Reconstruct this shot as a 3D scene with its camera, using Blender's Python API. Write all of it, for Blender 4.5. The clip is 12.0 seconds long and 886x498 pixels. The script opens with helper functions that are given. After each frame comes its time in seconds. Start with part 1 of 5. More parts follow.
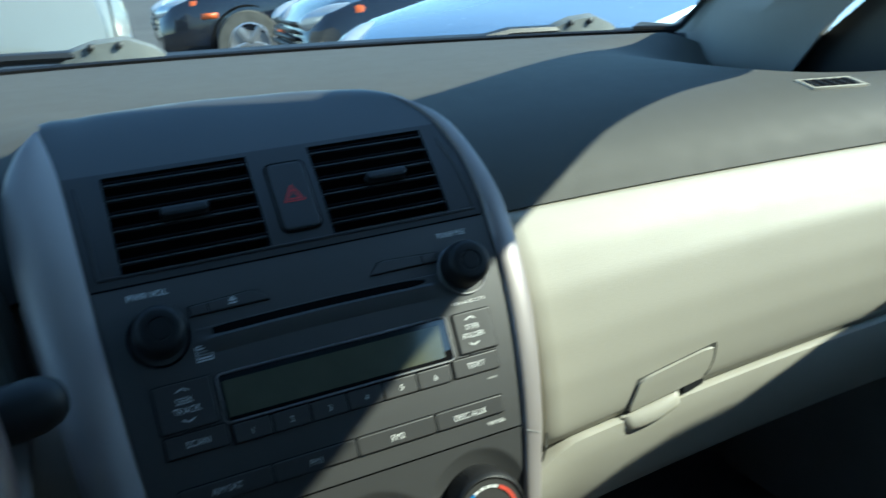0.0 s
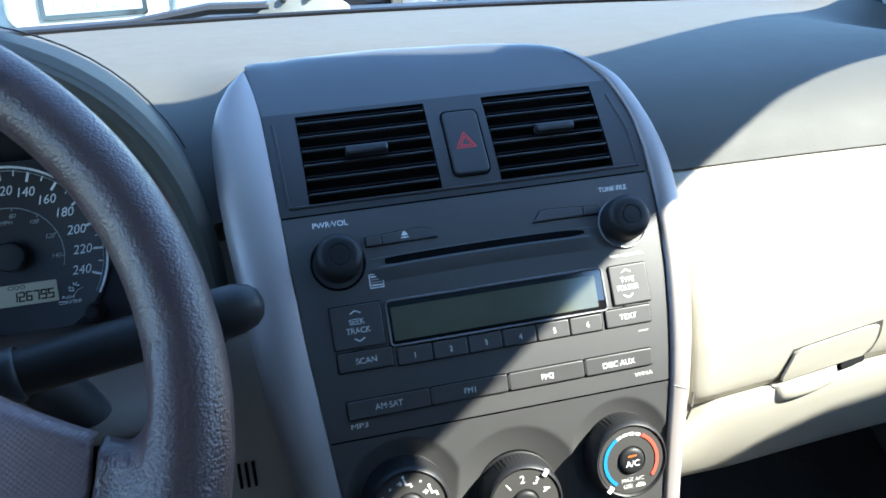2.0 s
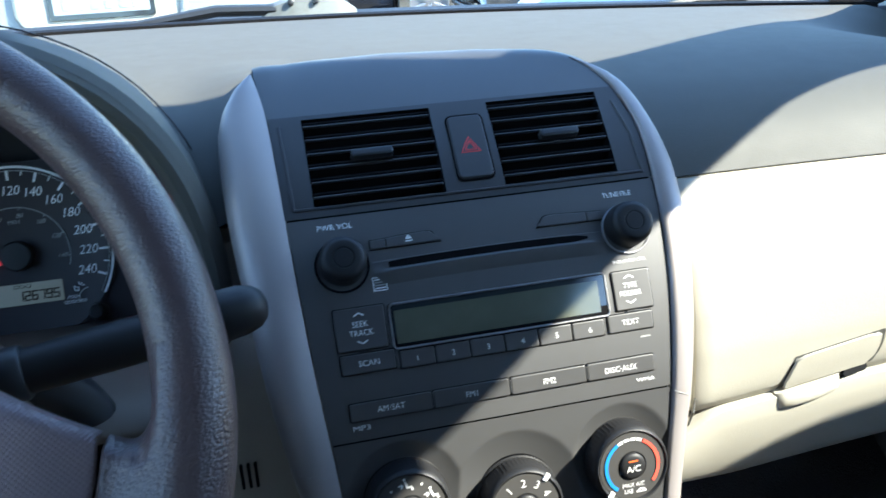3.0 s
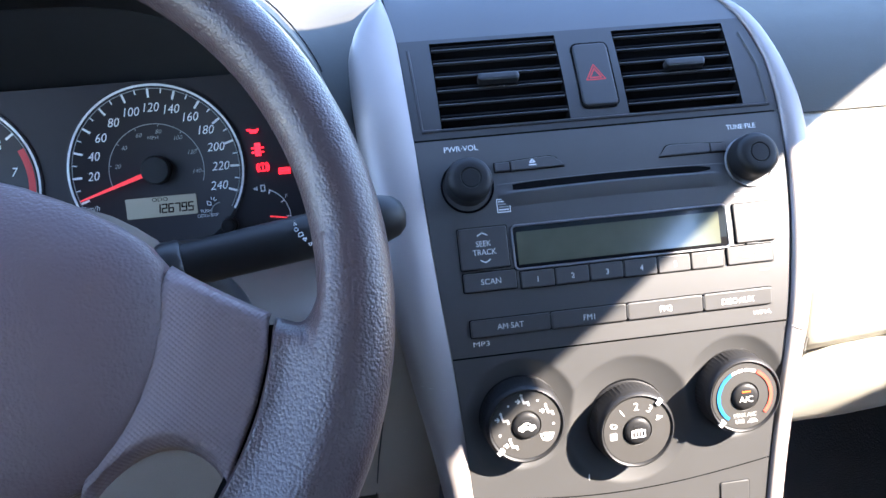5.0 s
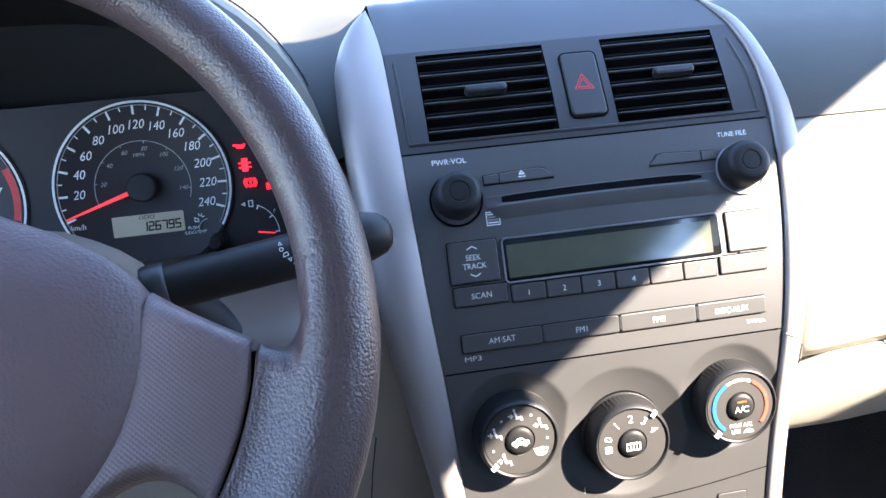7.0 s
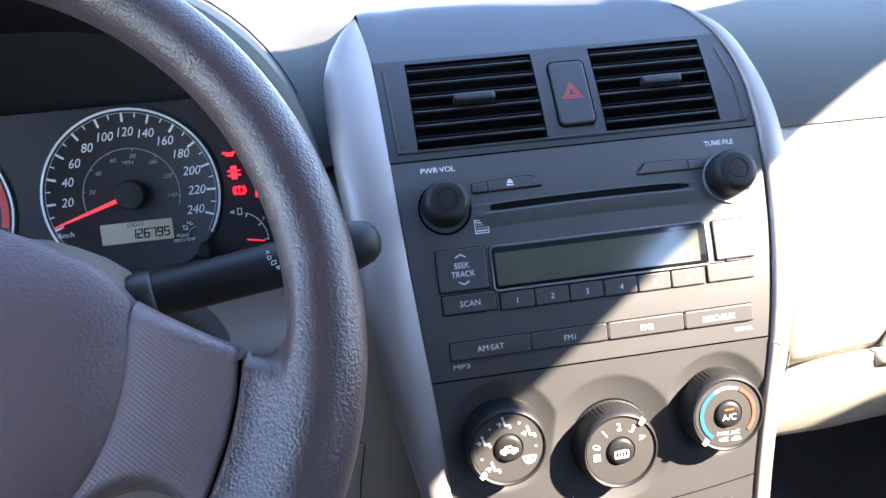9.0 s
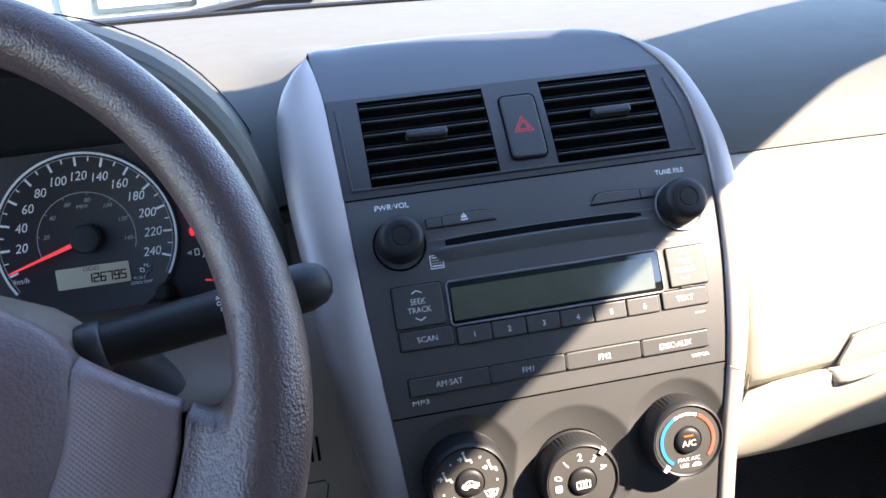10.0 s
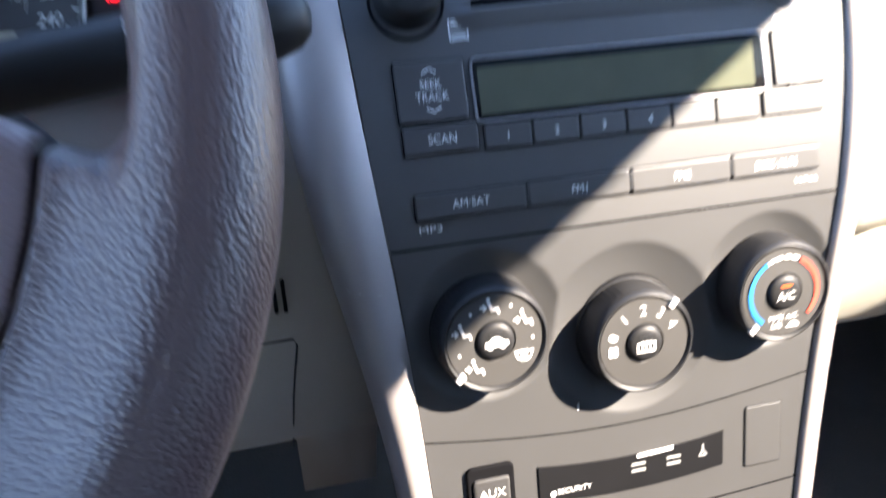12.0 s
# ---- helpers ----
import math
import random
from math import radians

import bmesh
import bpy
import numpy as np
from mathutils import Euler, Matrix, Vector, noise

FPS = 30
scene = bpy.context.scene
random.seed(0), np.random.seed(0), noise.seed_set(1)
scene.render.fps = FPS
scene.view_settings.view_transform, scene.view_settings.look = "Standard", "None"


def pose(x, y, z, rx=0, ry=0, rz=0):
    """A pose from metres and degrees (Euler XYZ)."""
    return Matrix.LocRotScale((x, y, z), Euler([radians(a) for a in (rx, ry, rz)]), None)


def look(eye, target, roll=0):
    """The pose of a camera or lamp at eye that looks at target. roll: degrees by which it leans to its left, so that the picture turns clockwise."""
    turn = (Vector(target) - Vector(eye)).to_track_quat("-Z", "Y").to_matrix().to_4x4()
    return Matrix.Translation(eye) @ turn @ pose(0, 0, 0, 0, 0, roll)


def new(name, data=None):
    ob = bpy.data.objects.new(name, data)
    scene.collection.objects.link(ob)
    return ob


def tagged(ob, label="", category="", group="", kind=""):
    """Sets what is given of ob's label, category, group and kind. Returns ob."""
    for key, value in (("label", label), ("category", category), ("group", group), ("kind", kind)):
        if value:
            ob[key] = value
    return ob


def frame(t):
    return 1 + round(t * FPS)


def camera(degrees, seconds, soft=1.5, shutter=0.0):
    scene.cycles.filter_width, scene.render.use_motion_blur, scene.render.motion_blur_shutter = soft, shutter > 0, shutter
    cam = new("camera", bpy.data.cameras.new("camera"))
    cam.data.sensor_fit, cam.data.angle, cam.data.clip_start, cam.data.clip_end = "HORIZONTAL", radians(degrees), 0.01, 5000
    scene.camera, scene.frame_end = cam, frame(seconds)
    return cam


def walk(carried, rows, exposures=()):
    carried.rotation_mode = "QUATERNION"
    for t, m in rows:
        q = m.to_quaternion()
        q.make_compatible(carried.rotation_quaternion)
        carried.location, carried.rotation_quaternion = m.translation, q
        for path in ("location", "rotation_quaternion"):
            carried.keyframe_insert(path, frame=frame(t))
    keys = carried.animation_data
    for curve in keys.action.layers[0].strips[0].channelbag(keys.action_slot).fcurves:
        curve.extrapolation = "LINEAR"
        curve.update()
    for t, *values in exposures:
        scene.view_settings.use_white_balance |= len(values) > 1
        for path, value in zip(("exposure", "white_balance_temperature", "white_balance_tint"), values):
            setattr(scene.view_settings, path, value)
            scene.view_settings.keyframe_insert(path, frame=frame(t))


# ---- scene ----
cam = camera(56.6, 12.0, shutter=0.5)
PATH = [
    (0, (-0.118, -0.012, 1.055), (0.667, 1.701, 0.384), -3.7),
    (0.5, (-0.135, -0.023, 1.048), (0.441, 1.761, 0.35), -2.5),
    (1, (-0.142, -0.026, 1.044), (0.334, 1.768, 0.298), -2.1),
    (1.5, (-0.145, -0.031, 1.046), (0.285, 1.772, 0.294), -2.6),
    (2, (-0.133, -0.036, 1.055), (0.29, 1.776, 0.321), -3.5),
    (2.5, (-0.128, -0.036, 1.056), (0.321, 1.776, 0.339), -3.7),
    (3, (-0.133, -0.038, 1.056), (0.281, 1.78, 0.33), -3.0),
    (3.5, (-0.168, -0.049, 1.044), (0.144, 1.776, 0.288), -2.4),
    (3.7, (-0.175, -0.053, 1.033), (0.114, 1.781, 0.289), -2.0),
    (5.5, (-0.171, -0.048, 1.043), (0.065, 1.76, 0.221), -3.1),
    (6, (-0.17, -0.046, 1.044), (0.07, 1.764, 0.228), -3.4),
    (6.5, (-0.166, -0.045, 1.046), (0.075, 1.769, 0.238), -3.9),
    (7, (-0.165, -0.043, 1.045), (0.085, 1.771, 0.241), -3.8),
    (9, (-0.163, -0.044, 1.046), (0.108, 1.773, 0.256), -3.5),
    (9.5, (-0.159, -0.044, 1.048), (0.129, 1.776, 0.269), -3.9),
    (10, (-0.147, -0.045, 1.055), (0.177, 1.781, 0.305), -4.6),
    (10.5, (-0.147, -0.043, 1.055), (0.2, 1.783, 0.317), -4.6),
    (11, (-0.145, -0.042, 1.055), (0.205, 1.782, 0.314), -4.3),
    (11.5, (-0.159, -0.008, 1.02), (0.184, 1.789, 0.211), -3.1),
    (12, (-0.157, 0.071, 0.946), (0.227, 1.782, -0.016), -2.0),
]
EXPOSURES = [(0.0, 1.48, 5650, -11), (0.5, 2.03, 5500, -7), (1.0, 2.72, 5600, 2), (1.5, 3.03, 5650, 4), (2.5, 2.85, 5900, 4), (3.0, 2.81, 5900, 4), (3.5, 3.24, 5900, 9), (5.5, 3.91, 6450, 17), (9.0, 3.92, 6750, 17), (9.5, 3.82, 6900, 17), (10.0, 3.48, 6900, 17), (10.5, 4.18, 6650, 14), (11.0, 4.1, 6650, 14), (11.5, 3.4, 6950, 16), (12.0, 3.78, 6550, 16)]
walk(cam, [(t, look(eye, target, roll)) for t, eye, target, roll in PATH], EXPOSURES)

# ---- sun, sky ----
SUN = Vector((1.5, -0.8, 1.25)).normalized()
world = bpy.data.worlds.new("sky")
scene.world = world
world.use_nodes = True
wn = world.node_tree.nodes
sky = wn.new("ShaderNodeTexSky")
sky.sky_type, sky.sun_disc = "NISHITA", False
sky.sun_elevation = math.asin(SUN.z)
sky.dust_density, sky.ozone_density = 0.1, 2.5
sky.sun_rotation = math.atan2(SUN.x, SUN.y)
wn["Background"].inputs["Strength"].default_value = 0.125
world.node_tree.links.new(sky.outputs[0], wn["Background"].inputs["Color"])
sun = new("sun", bpy.data.lights.new("sun", "SUN"))
sun.data.energy, sun.data.angle, sun.data.color = 3.2, radians(0.5), (1.0, 0.90, 0.74)
sun.matrix_world = look(SUN * 20, (0, 0, 0))


# ---- materials ----
def material(name, colour, rough=0.5, metal=0.0, grain=0.0, grain_size=0.0012, vary=0.08, vary_size=0.08, emit=0.0, coat=0.0, kind="noise", spec=0.5, wear=0.06, depth=0.35):
    m = bpy.data.materials.new(name)
    m.use_nodes = True
    nt = m.node_tree
    b = nt.nodes["Principled BSDF"]
    link = nt.links.new
    b.inputs["Roughness"].default_value = rough
    b.inputs["Metallic"].default_value = metal
    b.inputs["Coat Weight"].default_value = coat
    b.inputs["Specular IOR Level"].default_value = spec
    co = nt.nodes.new("ShaderNodeTexCoord")
    big = nt.nodes.new("ShaderNodeTexNoise")
    big.inputs["Scale"].default_value = 1 / vary_size
    big.inputs["Detail"].default_value = 6
    link(co.outputs["Object"], big.inputs["Vector"])
    ramp = nt.nodes.new("ShaderNodeMapRange")
    ramp.inputs["From Min"].default_value, ramp.inputs["From Max"].default_value = 0.3, 0.7
    ramp.inputs["To Min"].default_value, ramp.inputs["To Max"].default_value = 1 - vary, 1 + vary
    link(big.outputs["Fac"], ramp.inputs["Value"])
    mul = nt.nodes.new("ShaderNodeVectorMath")
    mul.operation = "SCALE"
    mul.inputs[0].default_value = colour
    link(ramp.outputs[0], mul.inputs["Scale"])
    link(mul.outputs[0], b.inputs["Base Color"])
    rr = nt.nodes.new("ShaderNodeMapRange")
    rr.inputs["To Min"].default_value, rr.inputs["To Max"].default_value = max(0.02, rough - wear), min(1, rough + wear)
    fine = nt.nodes.new("ShaderNodeTexNoise")
    fine.inputs["Scale"].default_value, fine.inputs["Detail"].default_value = 60, 5
    link(co.outputs["Object"], fine.inputs["Vector"])
    link(fine.outputs["Fac"], rr.inputs["Value"])
    link(rr.outputs[0], b.inputs["Roughness"])
    if emit:
        b.inputs["Emission Color"].default_value = (*colour, 1)
        b.inputs["Emission Strength"].default_value = emit
    if grain:
        bump = nt.nodes.new("ShaderNodeBump")
        bump.inputs["Strength"].default_value = grain
        bump.inputs["Distance"].default_value = grain_size * depth
        if kind == "leather":
            warp = nt.nodes.new("ShaderNodeTexNoise")
            warp.inputs["Scale"].default_value = 0.6 / grain_size
            link(co.outputs["Object"], warp.inputs["Vector"])
            mixv = nt.nodes.new("ShaderNodeVectorMath")
            mixv.operation = "MULTIPLY_ADD"
            mixv.inputs[1].default_value = (grain_size * 0.5,) * 3
            link(warp.outputs["Color"], mixv.inputs[0])
            link(co.outputs["Object"], mixv.inputs[2])
            tex = nt.nodes.new("ShaderNodeTexVoronoi")
            tex.feature = "SMOOTH_F1"
            tex.inputs["Smoothness"].default_value = 0.35
            tex.inputs["Scale"].default_value = 1 / grain_size
            link(mixv.outputs[0], tex.inputs["Vector"])
            dome = nt.nodes.new("ShaderNodeMath")
            dome.operation = "MULTIPLY"
            dome.inputs[1].default_value = -1.0
            link(tex.outputs["Distance"], dome.inputs[0])
            pit = nt.nodes.new("ShaderNodeTexNoise")
            pit.inputs["Scale"].default_value, pit.inputs["Detail"].default_value = 1.7 / grain_size, 2
            link(co.outputs["Object"], pit.inputs["Vector"])
            height = nt.nodes.new("ShaderNodeMath")
            height.operation = "MULTIPLY_ADD"
            height.inputs[1].default_value = 0.5
            link(pit.outputs["Fac"], height.inputs[0])
            link(dome.outputs[0], height.inputs[2])
            link(height.outputs[0], bump.inputs["Height"])
        else:
            tex = nt.nodes.new("ShaderNodeTexNoise")
            tex.inputs["Scale"].default_value, tex.inputs["Detail"].default_value = 1 / grain_size, 3
            link(co.outputs["Object"], tex.inputs["Vector"])
            link(tex.outputs["Fac"], bump.inputs["Height"])
        link(bump.outputs[0], b.inputs["Normal"])
    return m


BEIGE = material("beige_plastic", (0.405, 0.385, 0.325), 0.5, grain=0.16, grain_size=0.0013, kind="leather", vary=0.03, depth=0.25)
PAD = material("dash_pad_vinyl", (0.082, 0.082, 0.074), 0.64, grain=0.16, grain_size=0.0013, kind="leather", vary=0.03, depth=0.25, spec=0.35)
CHAR = material("charcoal_plastic", (0.036, 0.036, 0.038), 0.42, grain=0.15, grain_size=0.0008, vary=0.05, spec=0.55)
HOOD = material("soft_charcoal_hood", (0.050, 0.054, 0.060), 0.42, grain=0.2, grain_size=0.0010, vary=0.04, spec=0.9)
FACE = material("radio_face_plastic", (0.039, 0.0385, 0.039), 0.56, grain=0.12, grain_size=0.0006, vary=0.05, spec=1.0, wear=0.05)
KEYCAP = material("key_plastic", (0.036, 0.035, 0.035), 0.5, grain=0.1, grain_size=0.0006, vary=0.06, spec=1.0)
DARK = material("dark_plastic", (0.022, 0.023, 0.025), 0.4, grain=0.15, grain_size=0.0007, vary=0.08)
BLACK = material("black_gap", (0.006, 0.006, 0.007), 0.8, spec=0.05)
KNOB = material("knob_rubber", (0.016, 0.016, 0.017), 0.48, grain=0.1, grain_size=0.0006, spec=0.35)
DIALF = material("dial_face_plastic", (0.046, 0.044, 0.042), 0.5, grain=0.1, grain_size=0.0006, spec=0.8)
SILVER = material("silver_paint", (0.335, 0.305, 0.298), 0.44, metal=0.35, grain=0.06, grain_size=0.0006, vary=0.03)
# reddish tint of wheel and hub stands in for warm bounced light
WHEEL = material("wheel_rubber_grain", (0.084, 0.056, 0.057), 0.37, grain=1.0, grain_size=0.0013, kind="leather", vary=0.10, depth=0.22, spec=0.65)
HUB = material("airbag_cover_grain", (0.132, 0.090, 0.093), 0.40, grain=1.0, grain_size=0.0015, kind="leather", vary=0.08, depth=0.24)
KNEE = material("knee_panel_plastic", (0.42, 0.37, 0.305), 0.55, grain=0.25, grain_size=0.0012, kind="leather", vary=0.04, depth=0.25)
COLUMN = material("column_shroud_plastic", (0.125, 0.100, 0.080), 0.55, grain=0.2, grain_size=0.0012, kind="leather", vary=0.04, depth=0.25)
DOORP = material("door_panel_plastic", (0.20, 0.19, 0.17), 0.6, grain=0.2, grain_size=0.0015, vary=0.08)
LEGEND = material("white_print", (0.82, 0.82, 0.81), 0.5)
DIM = material("grey_print", (0.32, 0.32, 0.31), 0.5)
RED = material("red_print", (0.65, 0.05, 0.05), 0.5)
BLUEP = material("blue_print", (0.02, 0.21, 0.56), 0.5)
ORANGE = material("orange_lens", (0.75, 0.14, 0.03), 0.3)
WARN = material("warning_lamp", (1.0, 0.02, 0.035), 0.4, emit=0.22)
NEEDLE = material("needle_red", (0.9, 0.05, 0.06), 0.4, emit=0.06)
LCD = material("lcd_glass", (0.108, 0.115, 0.082), 0.1, vary=0.10, vary_size=0.03, spec=0.8, wear=0.04)
ODO = material("odometer_lcd", (0.26, 0.28, 0.24), 0.25, emit=0.02)
CHROME = material("chrome", (0.75, 0.75, 0.77), 0.12, metal=1.0)
CLUSTER = material("gauge_face", (0.027, 0.024, 0.027), 0.5, vary=0.05, spec=0.3)
CARPET = material("carpet", (0.22, 0.205, 0.185), 0.95, grain=0.8, grain_size=0.003)
# darker than the pale cloth, so the unseen lining bounces less light
HEAD = material("dark_cabin_lining", (0.085, 0.075, 0.063), 0.9, grain=0.3, grain_size=0.002)
PILLAR = material("pillar_plastic", (0.30, 0.30, 0.285), 0.6, grain=0.2, grain_size=0.0012)
FRIT = material("black_glass_edge", (0.008, 0.008, 0.009), 0.5, spec=0.2)
ASPHALT = material("asphalt", (0.10, 0.098, 0.095), 0.9, grain=0.8, grain_size=0.02, vary=0.2, vary_size=1.5)
TYRE = material("tyre_rubber", (0.12, 0.115, 0.10), 0.8, grain=0.4, grain_size=0.01, vary=0.25)
RIM = material("alloy_rim", (0.6, 0.6, 0.61), 0.3, metal=0.8)
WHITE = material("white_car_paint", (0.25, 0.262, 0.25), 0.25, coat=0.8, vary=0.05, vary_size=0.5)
BLACKC = material("dark_blue_car_paint", (0.012, 0.016, 0.028), 0.2, coat=1.0, vary=0.05, vary_size=0.5)
BLUEC = material("pale_blue_car_paint", (0.35, 0.48, 0.66), 0.25, metal=0.3, coat=0.9, vary=0.03, vary_size=0.5)
CARGLASS = material("tinted_car_glass", (0.02, 0.025, 0.03), 0.05, spec=0.8)
PLATE = material("number_plate_white", (0.33, 0.38, 0.42), 0.45)
LAMP = material("headlamp_lens", (0.62, 0.66, 0.7), 0.12, metal=0.5)
BARS = material("faded_blue_print", (0.30, 0.36, 0.44), 0.5)
SATIN = material("satin_metal", (0.30, 0.30, 0.31), 0.45, metal=0.8)
DULL = material("faded_orange_print", (0.55, 0.33, 0.25), 0.5)
WARM = material("orange_red_print", (0.72, 0.095, 0.06), 0.45)
WIPER = material("wiper_arm_grey", (0.20, 0.21, 0.20), 0.5, vary=0.2, vary_size=0.03)


def dotted():
    m = bpy.data.materials.new("dimpled_spoke_trim")
    m.use_nodes = True
    nt = m.node_tree
    b = nt.nodes["Principled BSDF"]
    # grey trim with the same warm bounce put into its colour
    b.inputs["Base Color"].default_value = (0.20, 0.150, 0.153, 1)
    b.inputs["Roughness"].default_value, b.inputs["Metallic"].default_value = 0.42, 0.25
    co = nt.nodes.new("ShaderNodeTexCoord")
    v = nt.nodes.new("ShaderNodeTexVoronoi")
    v.voronoi_dimensions = "2D"
    v.inputs["Scale"].default_value, v.inputs["Randomness"].default_value = 1 / 0.0016, 0.0
    # flat lattice lying in the plane of the wheel
    dots = []
    for axis in ((0.7071, 0.3985, 0.5841), (-0.7071, 0.3985, 0.5841)):
        d = nt.nodes.new("ShaderNodeVectorMath")
        d.operation = "DOT_PRODUCT"
        d.inputs[1].default_value = axis
        nt.links.new(co.outputs["Object"], d.inputs[0])
        dots.append(d)
    both = nt.nodes.new("ShaderNodeCombineXYZ")
    nt.links.new(dots[0].outputs["Value"], both.inputs[0])
    nt.links.new(dots[1].outputs["Value"], both.inputs[1])
    bump = nt.nodes.new("ShaderNodeBump")
    bump.inputs["Strength"].default_value, bump.inputs["Distance"].default_value = 0.7, 0.00055
    nt.links.new(both.outputs[0], v.inputs["Vector"])
    bump.invert = True
    nt.links.new(v.outputs["Distance"], bump.inputs["Height"])
    nt.links.new(bump.outputs[0], b.inputs["Normal"])
    return m


DOTS = dotted()


def pane_glass():
    m = bpy.data.materials.new("clear_glass")
    m.use_nodes = True
    nt = m.node_tree
    out = nt.nodes["Material Output"]
    tr = nt.nodes.new("ShaderNodeBsdfTransparent")
    tr.inputs["Color"].default_value = (0.9, 0.93, 0.92, 1)
    gl = nt.nodes.new("ShaderNodeBsdfGlossy")
    gl.inputs["Roughness"].default_value = 0.03
    mix = nt.nodes.new("ShaderNodeMixShader")
    mix.inputs[0].default_value = 0.05
    for a, b in ((tr.outputs[0], mix.inputs[1]), (gl.outputs[0], mix.inputs[2]), (mix.outputs[0], out.inputs[0])):
        nt.links.new(a, b)
    return m


GLASS = pane_glass()


# ---- mesh helpers (local work in millimetres, frames carry it into the car) ----
MM = Matrix.Diagonal((0.001, 0.001, 0.001, 1))


def part(name, bm, mat, parent=None, label="", smooth=True, thick=0.0, bevel=0.0):
    me = bpy.data.meshes.new(name)
    bmesh.ops.recalc_face_normals(bm, faces=bm.faces)
    if parent is not None:
        top = parent
        while top.parent is not None:
            top = top.parent
        bm.transform(Matrix.Translation(-top.location))
    bm.to_mesh(me)
    bm.free()
    me.materials.append(mat)
    if smooth:
        me.shade_smooth()
        me.set_sharp_from_angle(angle=radians(38))
    ob = new(name, me)
    ob.parent = parent
    if thick:
        s = ob.modifiers.new("thickness", "SOLIDIFY")
        s.thickness, s.offset = thick, -1
    if label:
        ob["label"] = label
    return ob


def thing(name, base, label, category, group="", kind=""):
    e = new(name)
    e.location = base
    e.empty_display_size = 0.02
    return tagged(e, label, category, group, kind)


def rrect(w, h, r, n=4):
    pts = []
    for cx, cy, a0 in ((w / 2 - r, h / 2 - r, 0), (-w / 2 + r, h / 2 - r, 90), (-w / 2 + r, -h / 2 + r, 180), (w / 2 - r, -h / 2 + r, 270)):
        for i in range(n + 1):
            a = radians(a0 + 90 * i / n)
            pts.append((cx + r * math.cos(a), cy + r * math.sin(a)))
    return pts


def disc(r, n=24, cx=0.0, cy=0.0):
    return [(cx + r * math.cos(2 * math.pi * i / n), cy + r * math.sin(2 * math.pi * i / n)) for i in range(n)]


def plate(m, outline, z0, z1, bevel=0.0, bm=None):
    """A slab over an outline, its front rim stepped in by the bevel."""
    bm = bm or bmesh.new()
    n = len(outline)
    cx, cy = sum(p[0] for p in outline) / n, sum(p[1] for p in outline) / n
    rings = [(z0, 0.0), (z1 - bevel, 0.0)]
    if bevel:
        rings += [(z1 - bevel * 0.3, bevel * 0.3), (z1, bevel), (z1, bevel * 1.2)]
    made = []
    for z, inset in rings:
        ring = []
        for i, (x, y) in enumerate(outline):
            (xa, ya), (xb, yb) = outline[i - 1], outline[(i + 1) % n]
            tx, ty = xb - xa, yb - ya
            d = math.hypot(tx, ty) or 1
            nx, ny = ty / d, -tx / d
            if nx * (x - cx) + ny * (y - cy) < 0:
                nx, ny = -nx, -ny
            ring.append(bm.verts.new(m @ Vector(((x - nx * inset) * 0.001, (y - ny * inset) * 0.001, z * 0.001))))
        made.append(ring)
    for a, b in zip(made, made[1:]):
        for i in range(n):
            bm.faces.new((a[i], a[(i + 1) % n], b[(i + 1) % n], b[i]))
    bm.faces.new(made[-1])
    bm.faces.new(list(reversed(made[0])))
    return bm


def lathe(m, profile, n=40, bm=None, ribs=0, rib_depth=0.0, rib_z=(0, 0)):
    bm = bm or bmesh.new()
    rings = []
    for r, z in profile:
        ring = []
        for i in range(n):
            a = 2 * math.pi * i / n
            rad = r
            if ribs and rib_z[0] <= z <= rib_z[1] and i % 2:
                rad -= rib_depth
            ring.append(bm.verts.new(m @ Vector((rad * math.cos(a) * 0.001, rad * math.sin(a) * 0.001, z * 0.001))))
        rings.append(ring)
    for a, b in zip(rings, rings[1:]):
        for i in range(n):
            bm.faces.new((a[i], a[(i + 1) % n], b[(i + 1) % n], b[i]))
    if profile[0][0] > 0.01:
        bm.faces.new(list(reversed(rings[0])))
    bm.faces.new(rings[-1])
    return bm


def surf(rows, bm=None, close=False, cap=False):
    bm = bm or bmesh.new()
    vs = [[bm.verts.new(p) for p in row] for row in rows]
    for a, b in zip(vs, vs[1:]):
        k = len(a)
        for i in range(k if close else k - 1):
            bm.faces.new((a[i], a[(i + 1) % k], b[(i + 1) % k], b[i]))
    if cap:
        bm.faces.new(list(reversed(vs[0])))
        bm.faces.new(vs[-1])
    return bm


def tube(path, radii, n=14, bm=None, flat=1.0):
    """A round bar along a path, with a radius for each point."""
    path = [Vector(p) for p in path]
    rows = []
    up = Vector((0, 0, 1))
    for i, p in enumerate(path):
        t = (path[min(i + 1, len(path) - 1)] - path[max(i - 1, 0)]).normalized()
        side = t.cross(up)
        side = side.normalized() if side.length > 1e-4 else Vector((1, 0, 0))
        over = side.cross(t)
        rows.append([p + (side * math.cos(a) * flat + over * math.sin(a)) * radii[i] for a in (2 * math.pi * k / n for k in range(n))])
    return surf(rows, bm, close=True, cap=True)


def block(m, sx, sy, sz, bevel=0.0, bm=None):
    return plate(m, rrect(sx, sy, max(bevel, 0.01), 2), -sz / 2, sz / 2, bevel, bm)


